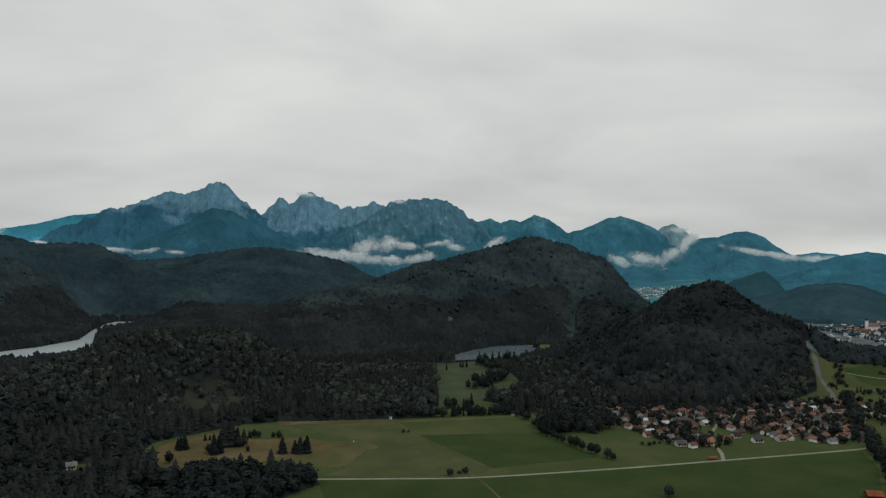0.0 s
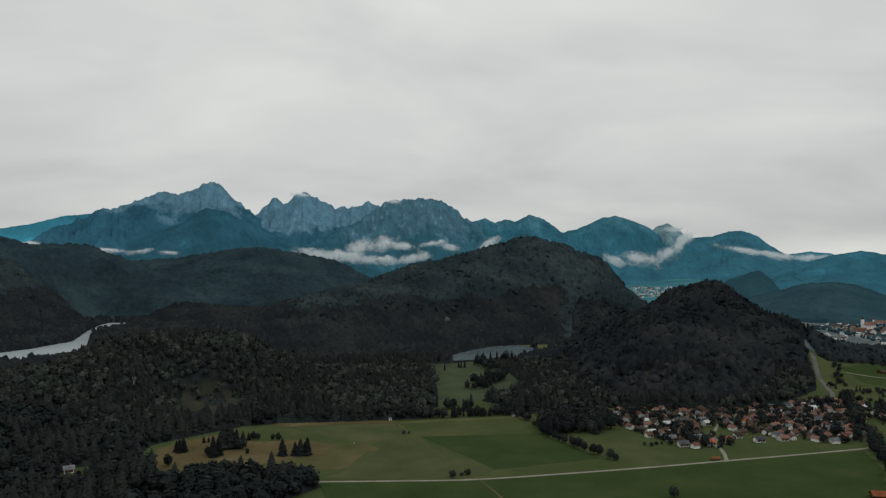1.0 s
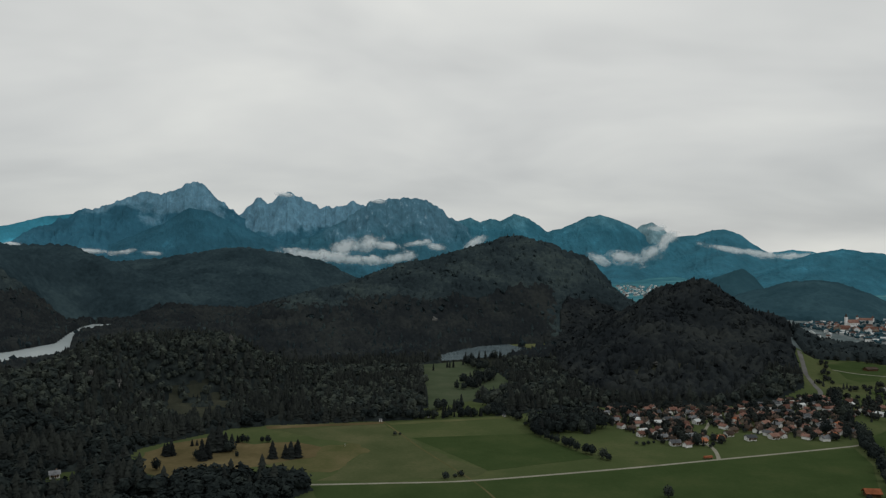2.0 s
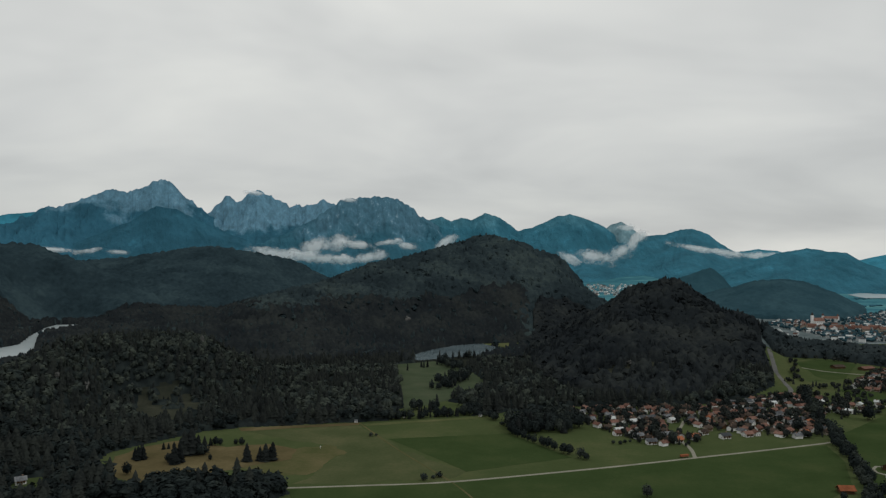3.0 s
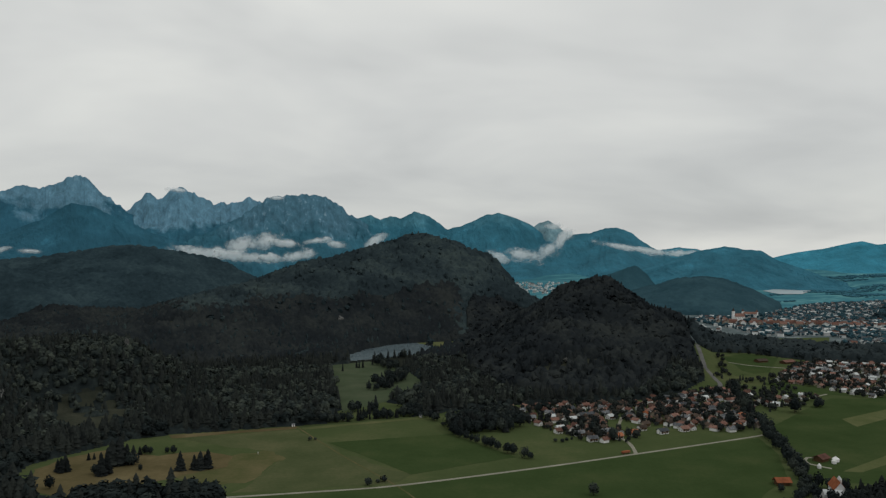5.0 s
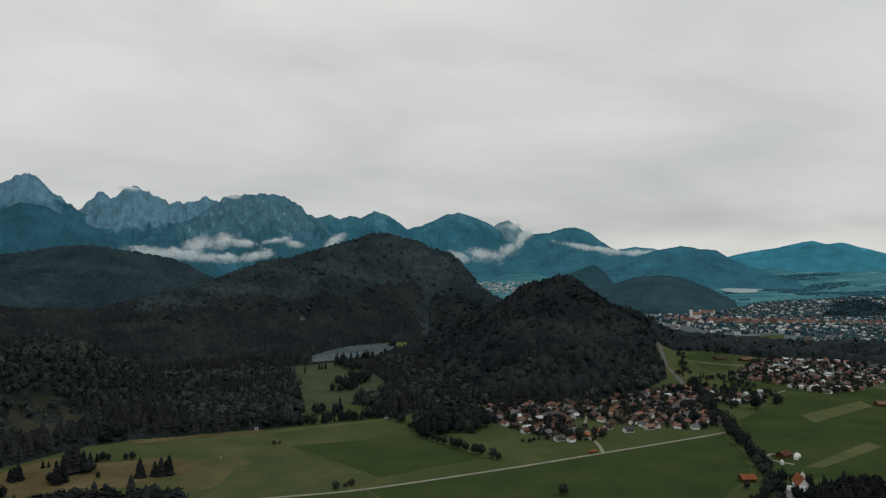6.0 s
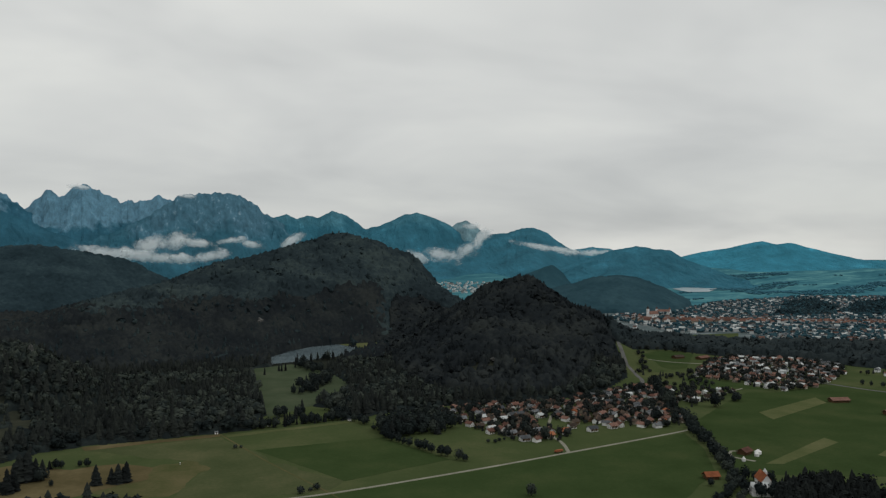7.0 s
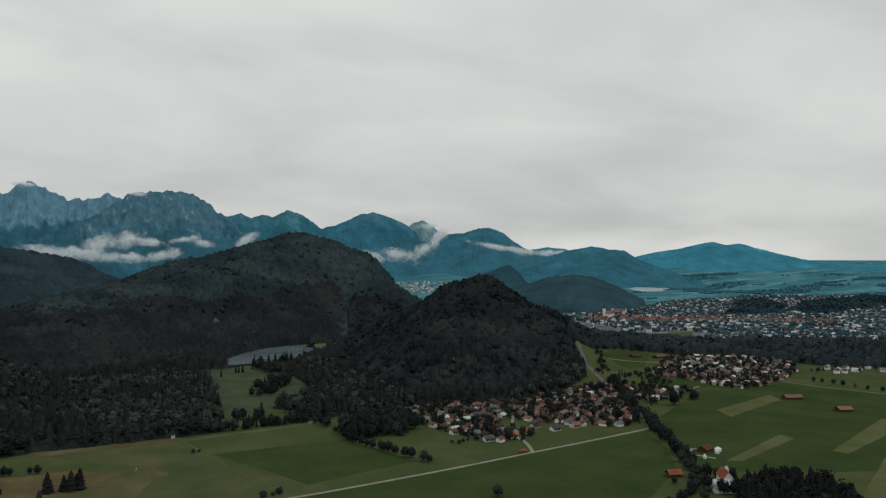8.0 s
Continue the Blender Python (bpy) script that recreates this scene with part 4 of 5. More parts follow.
def build_village():
    near = "houses of the near village"
    # the houses that stand out singly: along the lane, round the grass plot and by the road
    singles = (
        (house(11, 9, 4.8, 2.5, PLASTER, TILE_ORANGE, "white house with bright orange tiled roof", near, shutters=True), ((258, 740, 12), (279, 751, 10), (328, 831, 60), (429, 807, 25), (396, 758, 20))),
        (house(10.5, 8.5, 4.8, 2.4, PLASTER, TILE_OLD, "white house with faded salmon roof", near, shutters=True), ((242, 780, 20), (337, 758, 12), (370, 791, 30), (336, 864, 15), (247, 856, 70), (355, 816, 20))),
        (house(11.5, 8.5, 4.8, 2.4, PLASTER, TILE_GREY, "white house with grey tiled roof", near, shutters=True), ((230, 734, 5), (225, 757, 12), (311, 752, 10), (310, 829, 100), (197, 834, 10), (254, 760, 15), (255, 873, 20), (257, 838, 20))),
        (house(10, 8, 5, 2.2, PLASTER, ROOF_PALE, "bright white house with pale metal roof", near, shutters=True), ((213, 782, 15), (285, 826, 25), (241, 821, 10), (220, 835, 15))),
        (house(10, 8, 4.8, 2.4, PLASTER, TILE_RED, "white house with dark red tiled roof", near, shutters=True), ((263, 797, 20), (304, 878, 15), (275, 849, 100), (280, 890, 10), (222, 871, 20), (386, 770, 30), (449, 865, 40), (465, 847, 30), (497, 868, 45))),
        (house(24, 12, 4.6, 3.2, TIMBER, TILE_GREY, "long timber barn with a wide grey roof", near, shutters=True), ((408, 797, 70),)),
        (house(26, 12, 6.0, 3.6, PLASTER, TILE_OLD, "long white inn with salmon roof beside the road", near, shutters=True), ((470, 950, 25),)),
    )
    for kind, spots in singles:
        for n, (x, y, turn) in enumerate(spots):
            place(kind, x, y, turn, n == 0)
            TAKEN.append((x, y, 10.5))
    kinds = [
        house(9.5, 8, 4.8, 2.2, PLASTER, TILE_BROWN, "white chalet with brown tiled roof", near),
        house(9, 7.6, 4.8, 2.2, PLASTER, TILE_RED, "white house with weathered red roof", near),
        house(9.5, 7.6, 4.8, 2.2, CREAM, TILE_BROWN, "cream house with dark brown roof", near),
        house(9.6, 8, 4.8, 2.2, PLASTER, TILE_GREY, "white house with pale grey roof", near),
        house(8.5, 7.2, 4.7, 2.1, PLASTER, TILE_RED, "small white house with dull red roof", near),
        house(10, 8, 4.8, 2.2, PLASTER, TILE_OLD, "white house with pale salmon roof", near),
        house(9.5, 7.5, 4.2, 2.2, TIMBER, TILE_BROWN, "brown timber barn with dark roof", near),
    ]
    spots = [p for p in scatter(VILLAGE, 13, 3, 0.42, 20) if not inside(*p, GREEN)]
    rest = village(kinds, spots, 20, near, 5, 10, 118)
    joined_houses("village_houses", "white and timber houses at the back of the near village", rest, (7.0, 9.0), 20, 15, (0.2, 0.25, 0.2, 0.05, 0.3), (3.0, 4.2))


build_village()
VILLAGE_EAST = [(470, 850), (560, 850), (588, 905), (540, 960), (500, 985)]
SUBURB = [(610, 1018), (683, 1110), (740, 1160), (810, 1172), (862, 1145), (905, 1060), (850, 985), (765, 927), (700, 888), (640, 885), (632, 960)]
HAMLET = [(850, 962), (900, 1010), (1010, 955), (1110, 880), (1080, 860), (960, 930), (885, 945)]


def build_suburb():
    group = "houses of the farther village"
    kinds = [
        house(9, 7.5, 4.8, 2.2, PLASTER, TILE_RED, "white house with red roof in a dense village", group),
        house(8.6, 7.2, 4.8, 2.1, PLASTER, TILE_GREY, "white house with grey roof in a dense village", group),
        house(9, 7.2, 4.8, 2.1, PLASTER, TILE_BROWN, "white house with brown roof in a dense village", group),
        house(9, 7.6, 4.8, 2.2, CREAM, TILE_OLD, "cream house with salmon roof in a dense village", group),
        house(8.4, 7.2, 4.8, 1.9, PLASTER, ROOF_PALE, "white house with pale metal roof", group),
    ]
    rest = village(kinds, scatter(SUBURB, 14, 8, 0.4, 35) + scatter(VILLAGE_EAST, 24, 9, 0.35, 25) + scatter(HAMLET, 22, 10, 0.4, 15), 30, group, 6, 10, 90)
    joined_houses("suburb_houses", "white houses with red and grey roofs at the back of the farther village", rest, (7.0, 9.0), 30, 16, (0.25, 0.2, 0.2, 0.1, 0.25), (3.0, 4.2))


build_suburb()


def barn(x, y, turn, w, d, roof, label):
    """An open hay barn: corner posts, plank walls, a wide roof."""
    shed = tagged(new("barn"), label, "barn", "barns in the meadows")
    shed.matrix_basis = pose(x, y, float(land(x, y)), 0, 0, turn)
    child("wall", bm_mesh("wall", gable_wall(w, d, 3.2, 2.2), TIMBER), shed)
    child("roof", bm_mesh("roof", gable_roof(w, d, 3.2, 2.2, 1.2), roof), shed, "wide tiled roof")
    for sx in (-1, 1):
        for sy in (-1, 1):
            child("post", bm_mesh("post", box_bm(-0.15, 0.15, -0.15, 0.15, 0, 3.0), TIMBER), shed, at=pose(sx * (w / 2 + 0.6), sy * (d / 2 + 0.4), 0))
    child("door", bm_mesh("door", box_bm(-1.6, 1.6, -0.08, 0.08, 0, 2.8), TIMBER), shed, at=pose(0, -d / 2 - 0.05, 0))
    TAKEN.append((x, y, 16))


barn(327, 577, -8, 10, 7, TILE_ORANGE, "field barn with bright orange tiled roof")
barn(402, 634, 25, 11, 8, TILE_RED, "dark barn with red-brown roof beside white tents")
barn(667, 806, -10, 21, 10, TILE_OLD, "long hay barn with salmon-brown roof in the meadow")
barn(667, 729, -10, 15, 10, TILE_OLD, "hay barn with salmon-brown roof in the open meadow")
barn(735, 1180, 20, 24, 11, TILE_OLD, "long farm barn with pinkish salmon roof")
barn(700, 1200, 10, 18, 11, TILE_BROWN, "dark farm barn beside the meadow")


def tent(x, y, r):
    """A round white tent with a pointed top."""
    bm = bmesh.new()
    bmesh.ops.create_cone(bm, cap_ends=True, segments=14, radius1=r, radius2=r, depth=2.4, matrix=Matrix.Translation((0, 0, 1.2)))
    bmesh.ops.create_cone(bm, cap_ends=False, segments=14, radius1=r * 1.05, radius2=0.1, depth=2.0, matrix=Matrix.Translation((0, 0, 3.4)))
    tagged(new("tent", bm_mesh("tent", bm, TENT)), "round white canvas tent beside a barn", "tent", "tents").location = (x, y, 0)


tent(413, 630, 3.0)
tent(407, 624, 2.0)
tent(385, 613, 1.6)


def manor():
    """The white manor beside the near wood: a steep red roof, a stair gable tower and a low wing."""
    home = tagged(new("manor_house"), "white manor with steep orange-red roof beside a dark wood", "house")
    home.matrix_basis = pose(351, 545, 0, 0, 0, 68) @ Matrix.Diagonal((0.88, 0.88, 0.88, 1))
    child("wall", bm_mesh("wall", gable_wall(19, 9.5, 7.5, 6.2), PLASTER), home)
    child("roof", bm_mesh("roof", gable_roof(19, 9.5, 7.5, 6.2, 0.5), TILE_ORANGE), home, "steep orange-red tiled roof")
    wing = child("wing", bm_mesh("wing", gable_wall(15, 9, 5.0, 3.2), PLASTER), home, at=pose(-13, 7, 0, 0, 0, 90))
    child("roof", bm_mesh("roof", gable_roof(15, 9, 5.0, 3.2, 0.4), ROOF_PALE), wing, "pale roof of the wing")
    tower = child("tower", bm_mesh("tower", box_bm(-1.7, 1.7, -1.7, 1.7, -1, 11.5), PLASTER), home, at=pose(9.5, -4, 0))
    bm = bmesh.new()
    bmesh.ops.create_cone(bm, cap_ends=True, segments=8, radius1=2.3, radius2=0.05, depth=3.2, matrix=Matrix.Translation((0, 0, 13.1)))
    child("roof", bm_mesh("roof", bm, ROOF_PALE), tower, "pale pointed tower roof")
    for x in (-7, -3, 1.5, 6):
        for z in (2.2, 5.6):
            child("window", WINDOW_MESH, home, at=pose(x, -4.77, z))
            child("window", WINDOW_MESH, home, at=pose(x, 4.77, z))
    bm = bmesh.new()
    for x0, x1, y0, y1 in ((-26, -25.5, -4, 16), (-26, -9, 16, 16.5), (-26, -16, -4.5, -4)):
        box_bm(x0, x1, y0, y1, -0.5, 2.4, bm)
    child("courtyard_wall", bm_mesh("courtyard_wall", bm, PLASTER), home)
    TAKEN.append((350, 545, 18))


manor()
lone = house(9, 8, 5.0, 2.6, PLASTER, TILE_GREY, "white house half hidden among dense trees", "houses of the near village")
place(lone, -311, 641, 30, True)
TAKEN.append((-311, 641, 14))


# ---- the town ----
def castle():
    """The high castle over the old town: wings round a court, with two towers."""
    home = tagged(new("castle"), "pale castle with red roofs on a mound above the town", "castle")
    home.matrix_basis = pose(1100, 1888, float(land(1100, 1888)) - 1, 0, 0, -25) @ Matrix.Diagonal((0.72, 0.72, 0.72, 1))
    for x, y, w, d, h, rise, turn in ((0, 0, 46, 12, 12, 6.5, 0), (-20, 20, 34, 11, 11, 6, 80), (20, 18, 28, 11, 11, 6, 75)):
        wing = child("wing", bm_mesh("wing", gable_wall(w, d, h, rise), PLASTER), home, at=pose(x, y, 0, 0, 0, turn))
        child("roof", bm_mesh("roof", gable_roof(w, d, h, rise, 0.8, 0.6), TILE_OLD), wing, "tall red tiled roof")
        for k in range(6):
            child("window", WINDOW_MESH, wing, at=pose(-w * 0.4 + k * w * 0.16, -d / 2 - 0.03, h * 0.62) @ Matrix.Diagonal((1.4, 1, 1.4, 1)))
    for x, y, r, h in ((-24, 2, 4, 21), (24, 5, 4.2, 19)):
        bm = box_bm(-r, r, -r, r, -2, h)
        tower = child("tower", bm_mesh("tower", bm, PLASTER), home, at=pose(x, y, 0))
        bm = bmesh.new()
        bmesh.ops.create_cone(bm, cap_ends=True, segments=4, radius1=r * 1.55, radius2=0.1, depth=9, matrix=Matrix.Translation((0, 0, h + 4.5)) @ Matrix.Rotation(radians(45), 4, "Z"))
        child("roof", bm_mesh("roof", bm, TILE_RED), tower, "pointed red tower roof")
    TAKEN.append((1100, 1888, 48))


def church(x, y, turn, label, tall):
    home = tagged(new("church"), label, "church")
    home.matrix_basis = pose(x, y, float(land(x, y)), 0, 0, turn)
    nave = child("nave", bm_mesh("nave", gable_wall(30, 13, 10, 7), PLASTER), home)
    child("roof", bm_mesh("roof", gable_roof(30, 13, 10, 7, 0.6, 0.5), TILE_OLD), nave, "red tiled nave roof")
    tower = child("tower", bm_mesh("tower", box_bm(-2.7, 2.7, -2.7, 2.7, -1, tall), PLASTER), home, at=pose(-17, 0, 0))
    bm = bmesh.new()
    bmesh.ops.create_cone(bm, cap_ends=True, segments=8, radius1=3.6, radius2=0.1, depth=9, matrix=Matrix.Translation((0, 0, tall + 4.5)))
    child("spire", bm_mesh("spire", bm, TILE_BROWN), tower, "dark pointed spire")
    for k in range(5):
        child("window", WINDOW_MESH, nave, at=pose(-12 + 6 * k, -6.53, 6) @ Matrix.Diagonal((1.3, 1, 3, 1)))
    TAKEN.append((x, y, 30))


castle()
church(1052, 1862, 10, "white church with tall tower below the castle", 24)

def build_town():
    group = "houses of the town"
    kinds = [
        house(11, 8.5, 6.0, 2.8, PLASTER, TILE_GREY, "white town house with grey roof", group, False),
        house(12, 9, 6.5, 2.8, PLASTER, TILE_BROWN, "white town house with brown roof", group, False),
        house(10, 8.5, 6, 2.8, CREAM, TILE_RED, "cream town house with red roof", group, False),
        house(15, 10, 7.5, 1.2, PLASTER, ROOF_PALE, "white apartment block with flat pale roof", group, False),
    ]
    old = [
        house(16, 11, 9.0, 5.0, CREAM, TILE_OLD, "tall old town house with salmon roof", group, False),
        house(20, 12, 9.5, 5.0, PLASTER, TILE_OLD, "long old town house with salmon roof", group, False),
        house(14, 11, 8.5, 5.0, CREAM, TILE_RED, "old town house with red roof", group, False),
    ]
    quarter = scatter(OLD_TOWN, 19, 30, 0.3, -25)
    old_rest = village(old, quarter, -25, group, 31, 13, 24)
    front = [p for p in scatter(TOWN, 23.5, 32, 0.42, -35) if not inside(*p, OLD_TOWN) and not inside(*p, TOWN_WOOD) and not inside(*p, TOWN_WOOD_EAST) and free_of(*p, 15)]
    front += scatter(TOWN_WEST, 34, 33, 0.4)
    rest = village(kinds, front, -35, group, 34, 13, 16) + old_rest + scatter(VALLEY_TOWN, 36, 35, 0.48)
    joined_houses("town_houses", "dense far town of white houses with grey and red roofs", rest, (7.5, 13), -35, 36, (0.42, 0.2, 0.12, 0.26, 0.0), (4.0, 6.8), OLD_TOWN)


build_town()


# ---- trees ----
def spruce_shape(tiers, sides, seed, slim=0.23):
    """A spruce of height 1: drooping tiers of boughs with an uneven rim."""
    rng = np.random.RandomState(seed)
    verts, faces = [], []
    for n in range(tiers):
        s = n / tiers
        low, high = 0.06 + 0.9 * s, min(1.0, 0.06 + 0.9 * s + 1.75 / tiers + 0.03)
        r = slim * (1 - s) ** 0.75 + 0.015
        base = len(verts)
        verts.append((rng.uniform(-0.01, 0.01), rng.uniform(-0.01, 0.01), high))
        for k in range(sides):
            a = 2 * math.pi * (k + rng.uniform(-0.3, 0.3) + 0.5 * (n % 2)) / sides
            q = r * rng.uniform(0.62, 1.2)
            verts.append((q * math.cos(a), q * math.sin(a), low + rng.uniform(-0.4, 0.4) / tiers * 0.6))
        faces += [(base, base + 1 + k, base + 1 + (k + 1) % sides) for k in range(sides)]
    return np.array(verts), np.array(faces)


GOLD = (1 + 5**0.5) / 2
ICO = np.array([(-1, GOLD, 0), (1, GOLD, 0), (-1, -GOLD, 0), (1, -GOLD, 0), (0, -1, GOLD), (0, 1, GOLD), (0, -1, -GOLD), (0, 1, -GOLD), (GOLD, 0, -1), (GOLD, 0, 1), (-GOLD, 0, -1), (-GOLD, 0, 1)]) / 1.9
ICO_FACES = np.array([(0, 11, 5), (0, 5, 1), (0, 1, 7), (0, 7, 10), (0, 10, 11), (1, 5, 9), (5, 11, 4), (11, 10, 2), (10, 7, 6), (7, 1, 8), (3, 9, 4), (3, 4, 2), (3, 2, 6), (3, 6, 8), (3, 8, 9), (4, 9, 5), (2, 4, 11), (6, 2, 10), (8, 6, 7), (9, 8, 1)])


def broad_shape(clumps, seed, width=0.33, size=0.2):
    """A broad crown of height 1 made of many uneven clumps of foliage, with gaps between."""
    rng = np.random.RandomState(seed)
    verts, faces = [], []
    for n in range(clumps):
        a, up = 2.4 * n + rng.uniform(-0.6, 0.6), 1 - 1.45 * (n + 0.5) / clumps + rng.uniform(-0.15, 0.15)
        flat = math.sqrt(max(0.0, 1 - up * up))
        reach = rng.uniform(0.55, 0.95) if clumps > 2 else 0.15
        mid = np.array([0, 0, 0.58]) + np.array([math.cos(a) * flat * width, math.sin(a) * flat * width, up * 0.34]) * reach
        spin = np.linalg.qr(rng.normal(size=(3, 3)))[0]
        spin = spin * np.sign(np.linalg.det(spin))
        shape = (ICO @ spin) * rng.uniform(0.68, 1.25, (12, 1)) * size * rng.uniform(0.75, 1.25) * (1, 1, 0.9)
        verts.append(mid + shape)
        faces.append(ICO_FACES + 12 * n)
    return np.concatenate(verts), np.concatenate(faces)


def leafy_shape(tufts, seed, width=0.36, size=0.1, core=0.72):
    """A broad crown of height 1: a dark heart, and round it a loose shell of bent leaf tufts with gaps between."""
    rng = np.random.RandomState(seed)
    lump = rng.uniform(0.75, 1.15, 7)
    heart = ICO * rng.uniform(0.8, 1.15, (12, 1)) * (width * core, width * core, 0.43 * core) + (0, 0, 0.54)
    verts, faces = [heart], [ICO_FACES]
    for n in range(tufts):
        up = 1 - 1.8 * (n + 0.5) / tufts + rng.uniform(-0.1, 0.1)
        a = 2.39996 * n + rng.uniform(-0.5, 0.5)
        flat = math.sqrt(max(0.0, 1 - up * up))
        out = np.array([math.cos(a) * flat, math.sin(a) * flat, up])
        mid = np.array([0, 0, 0.54]) + out * (width, width, 0.45) * rng.uniform(0.66, 1.0) * lump[int(a * 1.1) % 7]
        facing = out + rng.normal(size=3) * 0.34
        facing /= np.linalg.norm(facing)
        side = np.cross(facing, rng.normal(size=3))
        side /= np.linalg.norm(side)
        rise = np.cross(facing, side)
        r = size * rng.uniform(0.65, 1.35)
        verts.append(np.array([mid + side * r, mid + rise * r * 0.9 - facing * r * 0.35, mid - side * r * 0.95, mid - rise * r - facing * r * 0.35]))
        base = 12 + 4 * n
        faces.append(np.array([(base, base + 1, base + 2), (base, base + 2, base + 3)]))
    return np.concatenate(verts), np.concatenate(faces)


def grow(name, label, spots, shapes, heights, materials, slots, girth=1.0, seed=0):
    """Many trees as one mesh: each spot takes one of the shapes, turned, sized and set on the land."""
    rng = np.random.RandomState(seed)
    x, y = spots
    z = land(x, y) - 0.4
    pick = rng.randint(0, len(shapes), len(x))
    turn, spread = rng.uniform(0, 2 * math.pi, len(x)), rng.uniform(0.85, 1.25, len(x)) * girth
    verts, faces, index, base = [], [], [], 0
    for n, (v, f) in enumerate(shapes):
        who = np.flatnonzero(pick == n)
        if not len(who):
            continue
        h = heights[who][:, None]
        c, s, w = np.cos(turn[who])[:, None], np.sin(turn[who])[:, None], spread[who][:, None]
        px = (v[None, :, 0] * c - v[None, :, 1] * s) * h * w + x[who][:, None]
        py = (v[None, :, 0] * s + v[None, :, 1] * c) * h * w + y[who][:, None]
        pz = v[None, :, 2] * h + z[who][:, None]
        verts.append(np.stack([px, py, pz], -1).reshape(-1, 3))
        faces.append((f[None] + (np.arange(len(who)) * len(v))[:, None, None] + base).reshape(-1, 3))
        index.append(np.full(len(who) * len(f), slots[n]))
        base += len(who) * len(v)
    me = mesh_of(name, np.concatenate(verts), np.concatenate(faces), materials, np.concatenate(index))
    return tagged(new(name, me), label, "forest", kind="stuff")


def spots_in(mask, x0, x1, y0, y1, step, near, far, seed):
    rng = np.random.RandomState(seed)
    gx, gy = (a.ravel() for a in np.meshgrid(np.arange(x0, x1, step), np.arange(y0, y1, step * 0.87)))
    gx = gx + rng.uniform(-0.48, 0.48, gx.shape) * step
    gy = gy + rng.uniform(-0.48, 0.48, gy.shape) * step
    d, a = np.hypot(gx, gy), np.degrees(np.arctan2(gx, gy))
    keep = (d >= near) & (d < far) & (a > -46) & (a < 60)
    gx, gy = gx[keep], gy[keep]
    keep = mask(gx, gy)
    return gx[keep], gy[keep]


def stand(label, mask, box, step, near, far, seed, tall, tiers, sides, clumps, size, materials, broad_share=0.5, girth=1.0, vary=(0.6, 1.2)):
    """A stand of mixed wood: spruces and broad-leaved trees in drifts."""
    x, y = spots_in(mask, *box, step, near, far, seed)
    if not len(x):
        return
    rng = np.random.RandomState(seed + 500)
    drift = fbm(x / 90, y / 90, 3, seed) + rng.uniform(-0.22, 0.22, len(x))
    cut = np.quantile(drift, broad_share)
    heights = tall * rng.uniform(*vary, len(x)) * (0.8 + 0.4 * fbm(x / 60, y / 60, 2, seed + 3))
    for broad in (False, True):
        who = (drift < cut) == broad
        if not who.any():
            continue
        shapes = [leafy_shape(clumps, 70 + k, 0.36, size, 0.84) for k in range(5)] if broad else [spruce_shape(tiers, sides, 50 + k) for k in range(5)]
        grow("forest", label, (x[who], y[who]), shapes, heights[who] * (0.82 if broad else 1.05), materials, [1 if broad else 0] * 5, girth, seed + broad)


def canopy(label, mask, near, far, step, crown, low, high, material, seed, fine=0.16, stem=6.5):
    """The closed roof of a far wood: crown beside crown, each a dome of its own height, falling to the ground at the wood's edge."""
    a, r = np.meshgrid(np.radians(np.arange(-44, 58, fine)), np.arange(near, far, step))
    x, y = r * np.sin(a), r * np.cos(a)
    x, y = x + 0.35 * step * (value_noise(x / 3.1, y / 3.1, seed) - 0.5), y + 0.7 * step * (value_noise(x / 3.7, y / 2.9, seed + 1) - 0.5)
    grown = mask(x, y)
    grown[0] = grown[-1] = False
    ix, iy = np.floor(x / crown).astype(int), np.floor(y / crown).astype(int)
    top = np.full(x.shape, 0.0)
    for dx in (-1, 0, 1):
        for dy in (-1, 0, 1):
            kx, ky = ix + dx, iy + dy
            off = np.hypot(x - (kx + lattice(kx, ky, seed + 2)) * crown, y - (ky + lattice(kx, ky, seed + 3)) * crown) / (crown * 0.95)
            size = low + (high - low) * lattice(kx, ky, seed + 4) ** 1.5
            top = np.maximum(top, size * np.clip(1 - off**2, 0, 1))
    stock = 0.75 + 0.5 * fbm(x / 70, y / 70, 3, seed + 5)
    z = land(x, y) + np.where(grown, stem * stock + top, -0.6)
    n, m = x.shape
    i, j = np.meshgrid(np.arange(n - 1), np.arange(m - 1), indexing="ij")
    faces = np.stack([i * m + j, i * m + j + 1, (i + 1) * m + j + 1, (i + 1) * m + j], -1).reshape(-1, 4)[:, ::-1]
    faces = faces[grown.ravel()[faces].any(1)]
    used, faces = np.unique(faces, return_inverse=True)
    me = mesh_of("forest", np.stack([x, y, z], -1).reshape(-1, 3)[used], faces.reshape(-1, 4), material, smooth=True)
    tagged(new("forest", me), label, "forest", kind="stuff")


